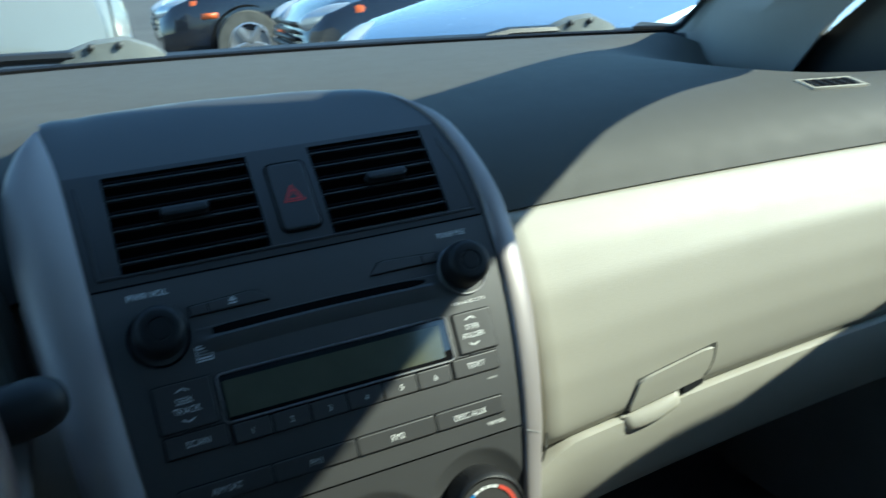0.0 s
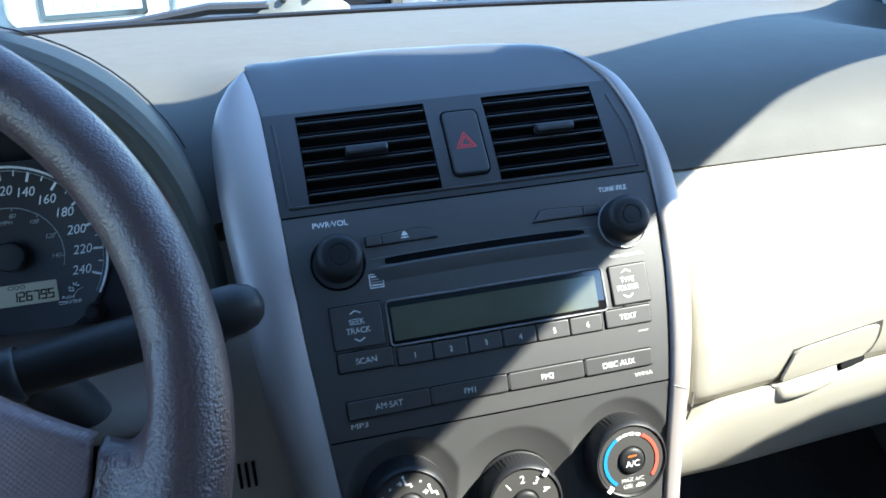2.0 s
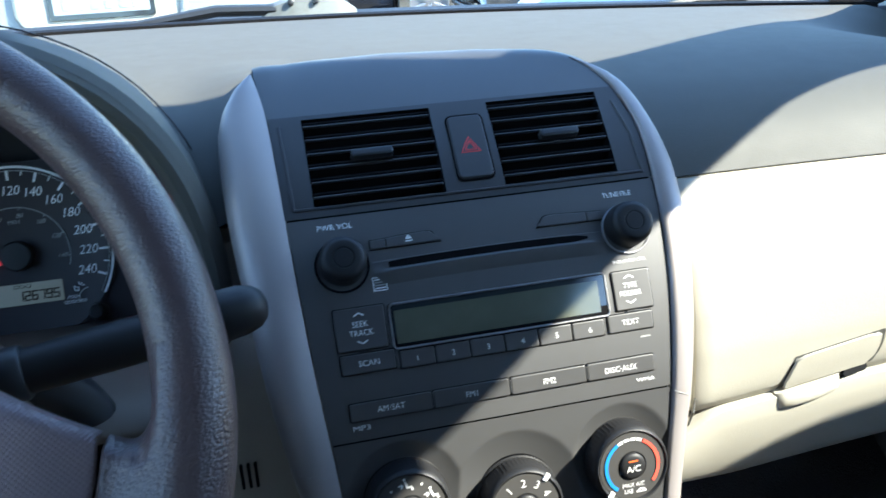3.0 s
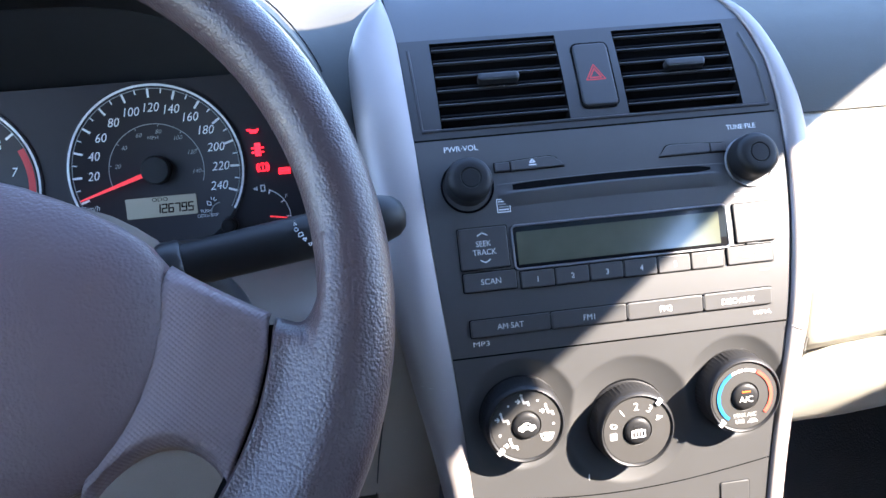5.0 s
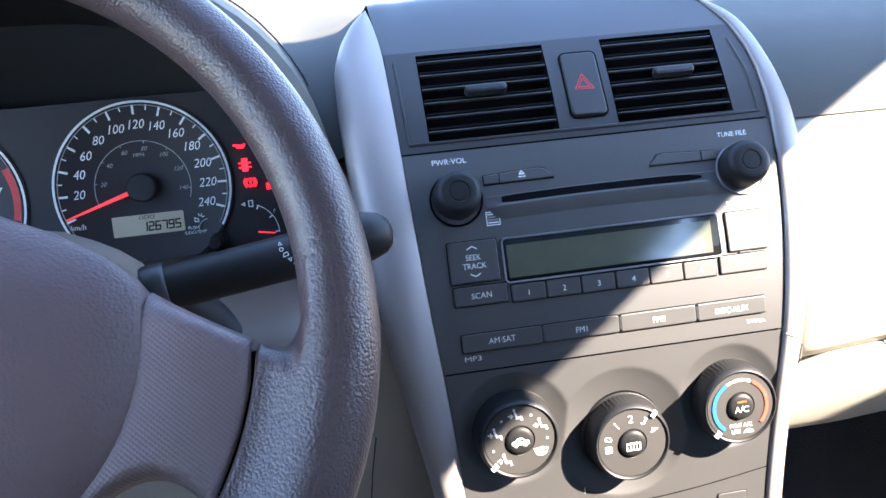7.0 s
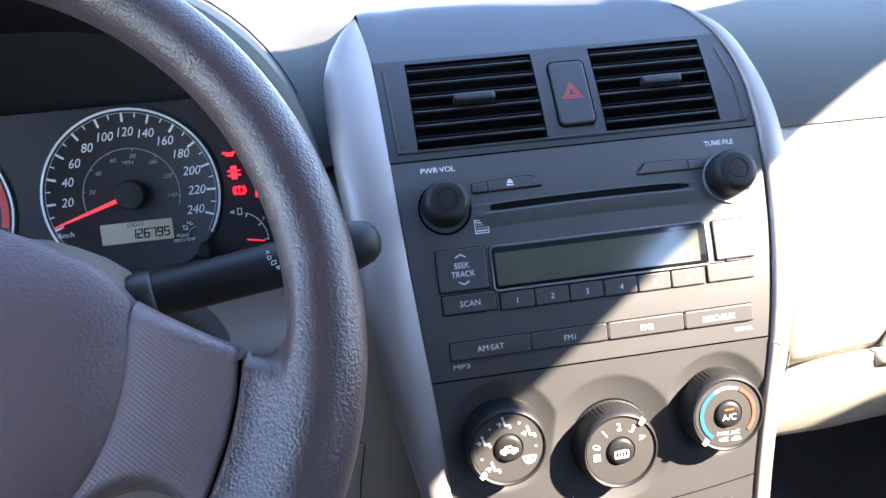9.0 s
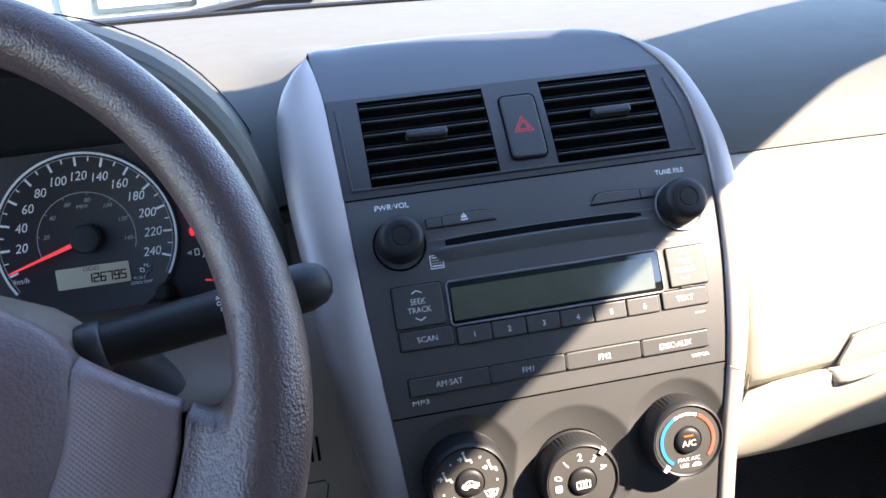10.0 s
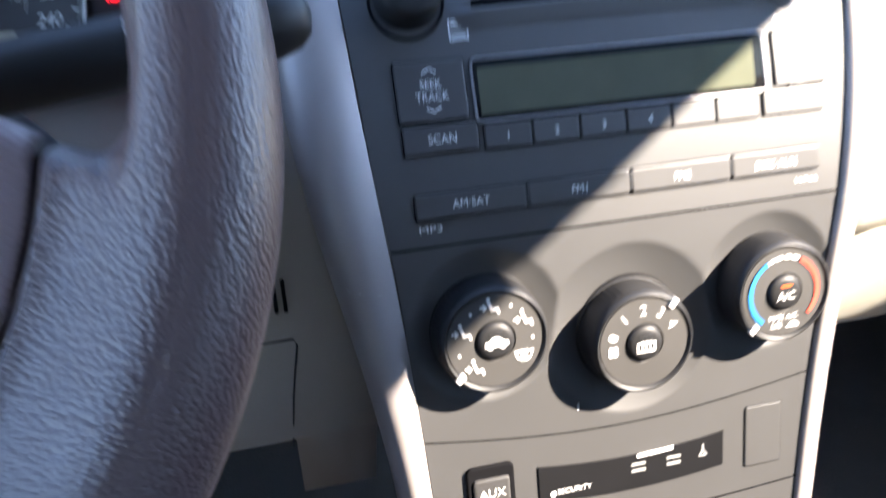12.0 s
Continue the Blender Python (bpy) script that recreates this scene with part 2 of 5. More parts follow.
def text(m, body, size, mat, parent, name="legend", shear=0.0, stretch=1.0, thick=0.04):
    cu = bpy.data.curves.new("letters", "FONT")
    cu.body, cu.size, cu.align_x, cu.align_y, cu.shear, cu.extrude = body, size / 0.7, "CENTER", "CENTER", shear, thick
    cu.resolution_u = 3
    tmp = new("letters", cu)
    bpy.context.view_layer.update()
    me = bpy.data.meshes.new_from_object(tmp.evaluated_get(bpy.context.evaluated_depsgraph_get()))
    bpy.data.objects.remove(tmp)
    bm = bmesh.new()
    bm.from_mesh(me)
    bpy.data.meshes.remove(me)
    bmesh.ops.remove_doubles(bm, verts=bm.verts, dist=0.001)
    bm.transform(m @ MM @ Matrix.Diagonal((stretch, 1, 1, 1)))
    return part(name, bm, mat, parent, smooth=False)


def stroke(m, pts, w, mat, parent, name="legend", h=0.12, closed=False):
    """Printed line of even width through local points."""
    bm = bmesh.new()
    seq = list(zip(pts, pts[1:])) + ([(pts[-1], pts[0])] if closed else [])
    for (x0, y0), (x1, y1) in seq:
        d = math.hypot(x1 - x0, y1 - y0) or 1
        ex, ey = (x1 - x0) / d, (y1 - y0) / d
        q = [(x0 - ex * w / 3 - ey * w / 2, y0 - ey * w / 3 + ex * w / 2), (x0 - ex * w / 3 + ey * w / 2, y0 - ey * w / 3 - ex * w / 2),
             (x1 + ex * w / 3 + ey * w / 2, y1 + ey * w / 3 - ex * w / 2), (x1 + ex * w / 3 - ey * w / 2, y1 + ey * w / 3 + ex * w / 2)]
        plate(m, q, 0, h, 0, bm)
    return part(name, bm, mat, parent, smooth=False)


def arc(r, a0, a1, n=12, cx=0.0, cy=0.0):
    return [(cx + r * math.cos(radians(a0 + (a1 - a0) * i / n)), cy + r * math.sin(radians(a0 + (a1 - a0) * i / n))) for i in range(n + 1)]


def band(m, r0, r1, a0, a1, z, mat, parent, name="scale", n=40):
    bm = bmesh.new()
    rows = []
    for (xo, yo), (xi, yi) in zip(arc(r1, a0, a1, n), arc(r0, a0, a1, n)):
        rows.append([m @ Vector((x * 0.001, y * 0.001, q * 0.001)) for x, y, q in ((xi, yi, z), (xi, yi, z + 0.3), (xo, yo, z + 0.3), (xo, yo, z))])
    surf(rows, bm, close=True, cap=True)
    return part(name, bm, mat, parent, smooth=False)


# ---- the face of the centre stack: a gently bulging sheet (u across, v up, n out, mm) ----
A_O, A_TILT = Vector((0, 0.384, 0.792)), radians(27.4)
A_V = Vector((0, math.sin(A_TILT), math.cos(A_TILT)))
A_N = Vector((0, -math.cos(A_TILT), math.sin(A_TILT)))


def bulge(v):
    return 4 - 0.00132 * (v - 55) ** 2 if v > -18 else -3.03 + 0.25 * (v + 18)


def S(u, v, n=0.0):
    slope = (bulge(v + 0.5) - bulge(v - 0.5))
    k = 1 / math.sqrt(1 + slope * slope)
    nn = bulge(v) + n * k
    vv = v - n * slope * k
    return A_O + Vector((u, 0, 0)) * 0.001 + A_V * (vv * 0.001) + A_N * (nn * 0.001)


def SF(u, v, n=0.0, turn=0.0):
    """The frame that lies on the sheet at u, v."""
    o = S(u, v, n)
    t = (S(u, v + 1) - S(u, v - 1)).normalized()
    nrm = Vector((1, 0, 0)).cross(t)
    m = Matrix((Vector((1, 0, 0)), t, nrm)).transposed().to_4x4()
    m.translation = o
    return m @ Matrix.Rotation(radians(turn), 4, "Z")


def lerp_list(table, v):
    """Value at v from pairs (v, value) in falling v."""
    if v >= table[0][0]:
        return table[0][1]
    for (va, a), (vb, b) in zip(table, table[1:]):
        if v >= vb:
            return b + (a - b) * (v - vb) / (va - vb)
    return table[-1][1]


def smooth_list(table, v, w=9):
    return sum(lerp_list(table, v + d) for d in (-w, -w / 2, 0, w / 2, w)) / 5


LEFT_IN = [(230, -126), (186, -122.5), (118, -121), (23, -116), (-31, -110.5), (-84, -106.8), (-136, -103.7), (-230, -99)]
RIGHT_IN = [(190, 110), (160, 119), (142, 121), (118, 120.5), (86, 119), (27, 114), (-19, 108.5), (-36, 106.5), (-91, 98), (-138, 92), (-178, 89.5), (-230, 86)]


def sheet(v0, v1, n=0.0, nu=24, nv=16, gap=0.6, dish=None):
    rows = []
    for j in range(nv + 1):
        row = []
        for i in range(nu + 1):
            f = i / nu
            va = v0(f) if callable(v0) else v0
            vb = v1(f) if callable(v1) else v1
            v = va + (vb - va) * j / nv
            ua, ub = smooth_list(LEFT_IN, v) + gap, smooth_list(RIGHT_IN, v) - gap
            u = ua + (ub - ua) * f
            row.append(S(u, v, n + (dish(u, v) if dish else 0)))
        rows.append(row)
    return surf(rows)


# ======== the car's shell ========
def smooth_path(pts, k=4):
    """More points on a smooth curve through the given ones."""
    out = []
    for i in range(len(pts) - 1):
        p0, p1, p2, p3 = pts[max(i - 1, 0)], pts[i], pts[i + 1], pts[min(i + 2, len(pts) - 1)]
        for j in range(k):
            t = j / k
            out.append(tuple(0.5 * (2 * b + (c - a) * t + (2 * a - 5 * b + 4 * c - d) * t * t + (3 * b - a - 3 * c + d) * t ** 3) for a, b, c, d in zip(p0, p1, p2, p3)))
    return out + [pts[-1]]


def build_shell():
    for sx, nm in ((1, "right"), (-1, "left")):
        # front pillar running up into the roof rail
        rows = []
        outer = [(0.62, 0.92, 0.915), (0.62, 0.88, 0.935), (0.62, 0.847, 0.9525), (0.617, 0.806, 0.968), (0.613, 0.72, 1.025), (0.604, 0.65, 1.081), (0.594, 0.575, 1.137), (0.582, 0.48, 1.205), (0.568, 0.39, 1.268), (0.555, 0.325, 1.32), (0.535, 0.25, 1.375), (0.53, 0.10, 1.40), (0.53, -0.35, 1.41)]
        inner = [(0.625, 0.70, 0.895), (0.622, 0.66, 0.905), (0.62, 0.632, 0.935), (0.62, 0.605, 0.9655), (0.62, 0.55, 1.010), (0.62, 0.505, 1.045), (0.62, 0.447, 1.089), (0.62, 0.38, 1.161), (0.62, 0.318, 1.213), (0.62, 0.25, 1.253), (0.62, 0.16, 1.288), (0.62, 0.05, 1.328), (0.62, -0.35, 1.385)]
        outer, inner = smooth_path(outer), smooth_path(inner)
        for (xa, ya, za), (xb, yb, zb) in zip(outer, inner):
            mx, my, mz = (xa + xb) / 2 - 0.02, (ya + yb) / 2 - 0.01, (za + zb) / 2 - 0.004
            rows.append([Vector((sx * xa, ya, za)), Vector((sx * (xa * 0.6 + mx * 0.4), ya * 0.6 + my * 0.4, za * 0.6 + mz * 0.4)), Vector((sx * mx, my, mz)), Vector((sx * (xb * 0.6 + mx * 0.4), yb * 0.6 + my * 0.4, zb * 0.6 + mz * 0.4)), Vector((sx * xb, yb, zb)), Vector((sx * (xb + 0.035), yb + 0.01, zb + 0.012)), Vector((sx * (xa + 0.035), ya + 0.012, za + 0.012))])
        seal = smooth_path([(sx * x, base_y(x) + 0.002, base_z(sx * x)) for x in (0.54, 0.565, 0.588)] + [(sx * 0.606, 0.800, 0.9665)] + [(sx * (x - 0.006), y + 0.003, z + 0.001) for x, y, z in outer[14::2]])
        p = part("pillar_" + nm, surf(rows, close=True, cap=True), PILLAR)
        tagged(part("pillar_seal_" + nm, tube(seal, [0.0042] * len(seal), 8), FRIT), "black rubber seal along the windscreen pillar", "seal", kind="structure")
        tagged(p, "pale grey moulded windscreen pillar trim", "pillar", kind="structure")
        # door below the window; unseen top edge made up to set shadow and fill
        bm = surf([[Vector((sx * x, y, z + ((up if sx > 0 else (-0.05 if y < 0.31 else 0.0)) if z > 0.9 else 0))) for y, up in ((1.0, 0), (0.7, 0), (0.32, -0.01), (0.285, 0.0), (0.265, 0.02), (0.245, 0.042), (0.208, 0.076), (0.18, 0.115), (0.16, 0.137), (0.14, 0.152), (-0.35, 0.152), (-1.7, 0.152))] for x, z in ((0.70, 0.30), (0.69, 0.60), (0.66, 0.88), (0.665, 0.93), (0.69, 0.945), (0.73, 0.94), (0.75, 0.6), (0.75, 0.3))])
        tagged(part("door_wall_" + nm, bm, DOORP), "dark plastic door panel, its unseen top edge shaped to steer light", "door", kind="structure")
        # unseen side wall, brought forward to keep fill light off the stack
        bm = surf([[Vector((sx * (0.60 + 0.06 * f), y, 1.40 - 0.46 * f)) for y in (-0.13 if sx > 0 else -0.20, -0.40, -0.68, -1.02, -1.22, -1.75)] for f in (0, 0.10, 0.82, 1)])
        if sx > 0:
            bmesh.ops.delete(bm, geom=[q for q in bm.faces if -1.02 < q.calc_center_median().y < -0.68 and 1.03 < q.calc_center_median().z < 1.35], context="FACES")
        tagged(part("unseen_side_wall_" + nm, bm, HEAD, thick=0.03), "unseen dark side wall set forward to cut fill light", "wall", kind="structure")
        # quarter piece in front of the door window
        bm = surf([[Vector((sx * 0.648, y, z)) for y, z in ((0.90, 0.90), (0.66, 0.93), (0.585, 0.99), (0.52, 0.985), (0.50, 0.90))], [Vector((sx * 0.70, y, z)) for y, z in ((0.90, 0.90), (0.66, 0.93), (0.585, 0.99), (0.52, 0.985), (0.50, 0.90))]], close=True, cap=True)
        tagged(part("door_corner_" + nm, bm, DARK), "black plastic corner piece at the door window", "door trim", kind="structure")
    # headliner out of view, in the darkened lining colour
    rows = [[Vector((x, y - (0.03 * (x / 0.56) ** 2 if y > 0.2 else 0), 1.392 + 0.04 * (1 - (x / 0.56) ** 2) - (0.05 if y < -1.4 else 0))) for x in np.linspace(-0.56, 0.56, 9)] for y in (0.275, 0.18, 0.0, -0.5, -1.0, -1.5, -1.75)]
    tagged(part("ceiling", surf(rows), HEAD, thick=0.03), "unseen cloth headliner darkened to cut bounced light", "headliner", kind="structure")
    # added windowless wall, out of view, stops light from behind
    bm = surf([[Vector((x, -1.72, z)) for x in (-0.72, 0.72)] for z in (0.3, 1.42)])
    tagged(part("wall_back", bm, HEAD, thick=0.03), "unseen dark wall added to close the cabin behind", "wall", kind="structure")
    rows = [[Vector((x, y, z)) for x in (-0.72, 0.72)] for y, z in ((-1.72, 0.30), (0.0, 0.30), (0.78, 0.30))] + [[Vector((x, 1.0, z)) for x in (-0.72, 0.72)] for z in (0.45, 0.90)]
    tagged(part("floor", surf(rows), CARPET, thick=0.02), "brown-grey cloth and carpet floor of the cabin", "carpet", kind="structure")


def base_y(x):
    return 0.945 - 0.42 * x * x


def base_z(x):
    return 0.9695 - 0.026 * x


def build_windscreen():
    rows = []
    for j in range(9):
        f = j / 8
        row = []
        for i in range(17):
            x = -0.62 + 1.24 * i / 16
            x2 = x * (1 - 0.10 * f)
            yb, zb = base_y(x) + 0.012, base_z(x) - 0.006
            row.append(Vector((x2, yb + (0.285 - yb) * f + 0.02 * math.sin(math.pi * f), zb + (1.43 - 0.06 * (x2 / 0.56) ** 2 - zb) * f + 0.02 * math.sin(math.pi * f))))
        rows.append(row)
    w = part("window_1", surf(rows), GLASS)
    w.visible_shadow = False
    tagged(w, "clear curved windscreen glass", "windscreen", kind="structure")
    rows = []
    for i in range(25):
        x = -0.585 + 1.17 * i / 24
        y, z = base_y(x), base_z(x)
        rows.append([Vector((x, y - 0.003, z - 0.012)), Vector((x, y - 0.004, z - 0.0012)), Vector((x, y + 0.003, z + 0.0006)), Vector((x, y + 0.010, z - 0.005)), Vector((x, y + 0.01, z - 0.02))])
    tagged(part("trim", surf(rows, close=True, cap=True), FRIT), "black seal along the foot of the windscreen", "seal", kind="structure")
    rows = [[Vector((x, base_y(x) + d, base_z(x) + dz)) for d, dz in ((0.014, -0.02), (0.03, -0.008), (0.09, -0.013), (0.13, -0.006), (0.15, -0.05))] for x in np.linspace(-0.66, 0.66, 23)]
    tagged(part("cowl", surf(rows), DARK, thick=0.004), "black plastic cowl below the windscreen", "cowl", kind="structure")
    rows = [[Vector((x, base_y(x) + 0.16 + d, base_z(x) - 0.05 - dz - 0.10 * (x / 0.72) ** 4)) for x in np.linspace(-0.72, 0.72, 15)] for d, dz in ((0.0, 0.0), (0.25, 0.05), (0.55, 0.12), (0.85, 0.21), (1.0, 0.33), (1.05, 0.6))]
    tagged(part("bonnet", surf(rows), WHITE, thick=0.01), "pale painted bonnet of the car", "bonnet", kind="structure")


def build_wiper(x, y, z, reach):
    w = thing("wiper", (x, y, z), "grey metal windscreen wiper arm lying on the cowl", "wiper", "windscreen wipers")
    rows = []
    for f, h, d in ((-1, 0.002, 0.012), (-0.85, 0.012, 0.016), (-0.3, 0.021, 0.018), (0.3, 0.023, 0.018), (0.8, 0.010, 0.014), (1, 0.001, 0.01)):
        rows.append([Vector((x + f * 0.058, y - d, z - 0.012)), Vector((x + f * 0.058, y - d * 0.8, z + h * 0.9 - 0.002)), Vector((x + f * 0.058, y, z + h)), Vector((x + f * 0.058, y + d, z - 0.012))])
    part("arm_base", surf(rows, close=True, cap=True), WIPER, w)
    for dx in (-0.022, 0.008):
        m = Matrix.Translation((x + dx, y - 0.0165, z + 0.014)) @ Matrix.Rotation(radians(75), 4, "X")
        part("bolt", lathe(m, [(4, -2), (4, 2), (2.6, 3), (1.2, 3)], 12), DARK, w)
    path = [(x - 0.04, y - 0.005, z + 0.006), (x - 0.11, y - 0.004, z + 0.009), (x - 0.2, y - 0.01, z - 0.001), (x - reach, y - 0.02, z - 0.006)]
    part("arm", tube(path, [0.007, 0.007, 0.006, 0.004], 8, flat=1.5), DARK, w)
    path = [(x - 0.16, y - 0.018, z - 0.007), (x - 0.4, y - 0.03 + 0.0, z - 0.005)]
    part("blade", tube(path, [0.005, 0.005], 8), DARK, w)


# ======== dashboard ========
def wrap(x):
    return -0.022 * max(0.0, (abs(x) - 0.15) / 0.35) ** 2


def pad_point(x, f):
    """Upper pad: f 0 at the seam, 1 at the windscreen."""
    yb, zb = base_y(x) - 0.008, base_z(x) - 0.004
    ys, zs = 0.464 + wrap(x), 0.8865
    prof = [(0, 0), (0.025, 0.22), (0.06, 0.42), (0.11, 0.60), (0.18, 0.74), (0.30, 0.87), (0.45, 0.945), (0.65, 0.985), (0.85, 1.0), (1.0, 1.0)]
    k = f * (len(prof) - 1)
    i = min(int(k), len(prof) - 2)
    t = k - i
    p0, p1, p2, p3 = prof[max(i - 1, 0)], prof[i], prof[i + 1], prof[min(i + 2, len(prof) - 1)]
    c = [0.5 * (2 * b + (c_ - a) * t + (2 * a - 5 * b + 4 * c_ - d) * t * t + (-a + 3 * b - 3 * c_ + d) * t ** 3) for a, b, c_, d in zip(p0, p1, p2, p3)]
    y, z = ys + (yb - ys) * c[0], zs + (zb - zs) * min(c[1], 1.02)
    q = max(0.0, min((x + 0.185) / 0.067, (-0.088 - x) / 0.030, 1.0))
    z += 0.013 * q * q * (3 - 2 * q) * lerp_list([(0.66, 0.0), (0.62, 0.3), (0.57, 1.0)], y)
    fall = lerp_list([(0.80, 0), (0.775, 0.3), (0.745, 0.75), (0.71, 1.0), (0.62, 0.7), (0.54, 0.3), (0.50, 0.1), (0.45, 0.0)], y)
    return Vector((x, y, z - 0.19 * fall * max(0.0, (abs(x) - 0.44) + math.sqrt((abs(x) - 0.44) ** 2 + 0.0036) - 0.008)))


VENT_F = 0.398


def build_dashboard():
    d = thing("dashboard", (0, 0.6, 0.9), "beige moulded dashboard with a leather-like grain", "dashboard")
    xs = list(np.linspace(-0.70, 0.70, 141))
    rows = [[Vector((x, 0.474 + wrap(x), 0.8858)) for x in xs]] + [[pad_point(x, j / 60) for x in xs] for j in range(61)]
    bm = surf(rows)
    grow = [(0.72, -0.075), (0.62, -0.03), (0.54, -0.004), (0.49, 0.006), (0.45, 0.004)]
    drop = []
    for f in bm.faces:
        c = f.calc_center_median()
        g = lerp_list(grow, c.y) - 0.010
        if c.y < 0.68 and (abs(c.x + 0.365) / (0.200 + g)) ** 2.7 + (max(0, c.z - 0.832) / (0.186 + g)) ** 2.7 < 1:
            drop.append(f)
    bmesh.ops.delete(bm, geom=drop, context="FACES")
    part("upper_pad", bm, PAD, d, "grey-beige padded top of the dashboard")
    # side body between the stack and the glove box, and behind it
    rows = []
    for x in (0.10, 0.30, 0.70):
        rows.append([Vector((x, 0.50 + wrap(x), 0.892)), Vector((x, 0.476 + wrap(x), 0.884)), Vector((x, 0.47, 0.80)), Vector((x, 0.46, 0.70)), Vector((x, 0.62, 0.66))])
    part("inner_body", surf(rows), BEIGE, d)
    rows = [[Vector((x, 0.476, 0.8855)), Vector((x, 0.468, 0.878)), Vector((x, 0.462, 0.82)), Vector((x, 0.45, 0.76))] for x in (-0.172, -0.14, -0.108)]
    part("inner_body", surf(rows), KNEE, d)
    # panel under the glove box, curving in to the footwell
    rows = []
    for i in range(41):
        x = 0.128 + 0.56 * i / 40
        zz = 0.7215 + 0.092 * max(0, x - 0.145) - (0.02 * max(0, 0.165 - x) / 0.04)
        zb = 0.657 + 0.10 * max(0, x - 0.19)
        yy = 0.412 + wrap(x)
        row = [Vector((x, yy + 0.03, zz + 0.001)), Vector((x, yy + 0.002, zz + 0.0012)), Vector((x, yy - 0.001, zz - 0.001)), Vector((x, yy - 0.0025, zz - 0.009))]
        for k in range(1, 9):
            f = k / 8
            row.append(Vector((x, yy - 0.0025 + 0.014 * f * f, zz - 0.009 + (zb - zz + 0.009) * f)))
        row += [Vector((x, yy + 0.019, zb - 0.005)), Vector((x, yy + 0.04, zb - 0.008)), Vector((x, yy + 0.25, zb - 0.01))]
        rows.append(row)
    part("lower_panel", surf(rows), BEIGE, d)
    # knee panel on the driver's side
    rows = []
    for z, y in ((0.822, 0.50), (0.818, 0.45), (0.80, 0.435), (0.74, 0.42), (0.68, 0.418), (0.645, 0.4235), (0.638, 0.43), (0.57, 0.46)):
        rows.append([Vector((x, y + wrap(x), z)) for x in (-0.70, -0.60, -0.50, -0.40, -0.33, -0.26, -0.2, -0.163, -0.15, -0.118)])
    knee = surf(rows)
    bmesh.ops.delete(knee, geom=[q for q in knee.faces if q.calc_center_median().z < 0.637 and q.calc_center_median().x < -0.163], context="FACES")
    part("knee_panel", knee, KNEE, d, thick=0.006)
    kf = Matrix.Translation((-0.163, 0.4187, 0.737)) @ Matrix.Rotation(radians(84), 4, "X")
    for i in range(3):
        part("slot", plate(kf @ Matrix.Translation(((i - 1) * 0.0045, 0, 0)), rrect(2.0, 17, 0.8), -2, 0.6), BLACK, d)
    joint = [(-0.185, 0.4187, 0.7115), (-0.157, 0.4187, 0.7115), (-0.1555, 0.4183, 0.708), (-0.161, 0.4175, 0.677), (-0.165, 0.4262, 0.637)]
    part("panel_joint", tube(joint, [0.0005] * 5, 6), DARK, d)
    # defroster outlet at the passenger's end
    c = pad_point(0.5007, VENT_F)
    t = (pad_point(0.5007, VENT_F + 0.05) - pad_point(0.5007, VENT_F - 0.05)).normalized()
    across = (pad_point(0.5207, VENT_F) - pad_point(0.4807, VENT_F)).normalized()
    m = Matrix((across, t, across.cross(t))).transposed().to_4x4()
    m.translation = c
    fr = bmesh.new()
    for ox, oy, w, h in ((0, 19, 92, 5), (0, -19, 92, 5), (-43, 0, 6, 34), (43, 0, 6, 34)):
        plate(m @ Matrix.Translation((ox * 0.00062, oy * 0.00052, 0)), rrect(w * 0.62, h * 0.52, 1.0), -4, 1.2, 0.6, fr)
    vent = thing("defroster_vent", c, "pale framed defroster outlet let into the dashboard top", "air vent")
    part("frame", fr, BEIGE, vent)
    part("well", plate(m, rrect(52, 18, 2), -4, 0.5), BLACK, vent)
    for i in range(5):
        part("slat", plate(m @ Matrix.Translation(((i - 2) * 0.010, 0, 0.0005)), rrect(2.0, 17, 0.8), 0, 1.2, 0.4), DARK, vent)


# ======== glove box ========
GL = [(0.0, 0.4652, 0.8852), (0.03, 0.4622, 0.8826), (0.10, 0.457, 0.8765), (0.22, 0.443, 0.858), (0.38, 0.428, 0.832), (0.55, 0.418, 0.80), (0.72, 0.413, 0.77), (0.88, 0.412, 0.745), (0.96, 0.4125, 0.732), (1.0, 0.4155, 0.7242)]


def glove_point(x, f, off=0.0):
    for (fa, ya, za), (fb, yb, zb) in zip(GL, GL[1:]):
        if f <= fb:
            k = (f - fa) / (fb - fa)
            break
    y, z = ya + (yb - ya) * k, za + (zb - za) * k
    lift = 0.092 * max(0.0, x - 0.145) * f
    return Vector((x, y + wrap(x) - off, z + lift))


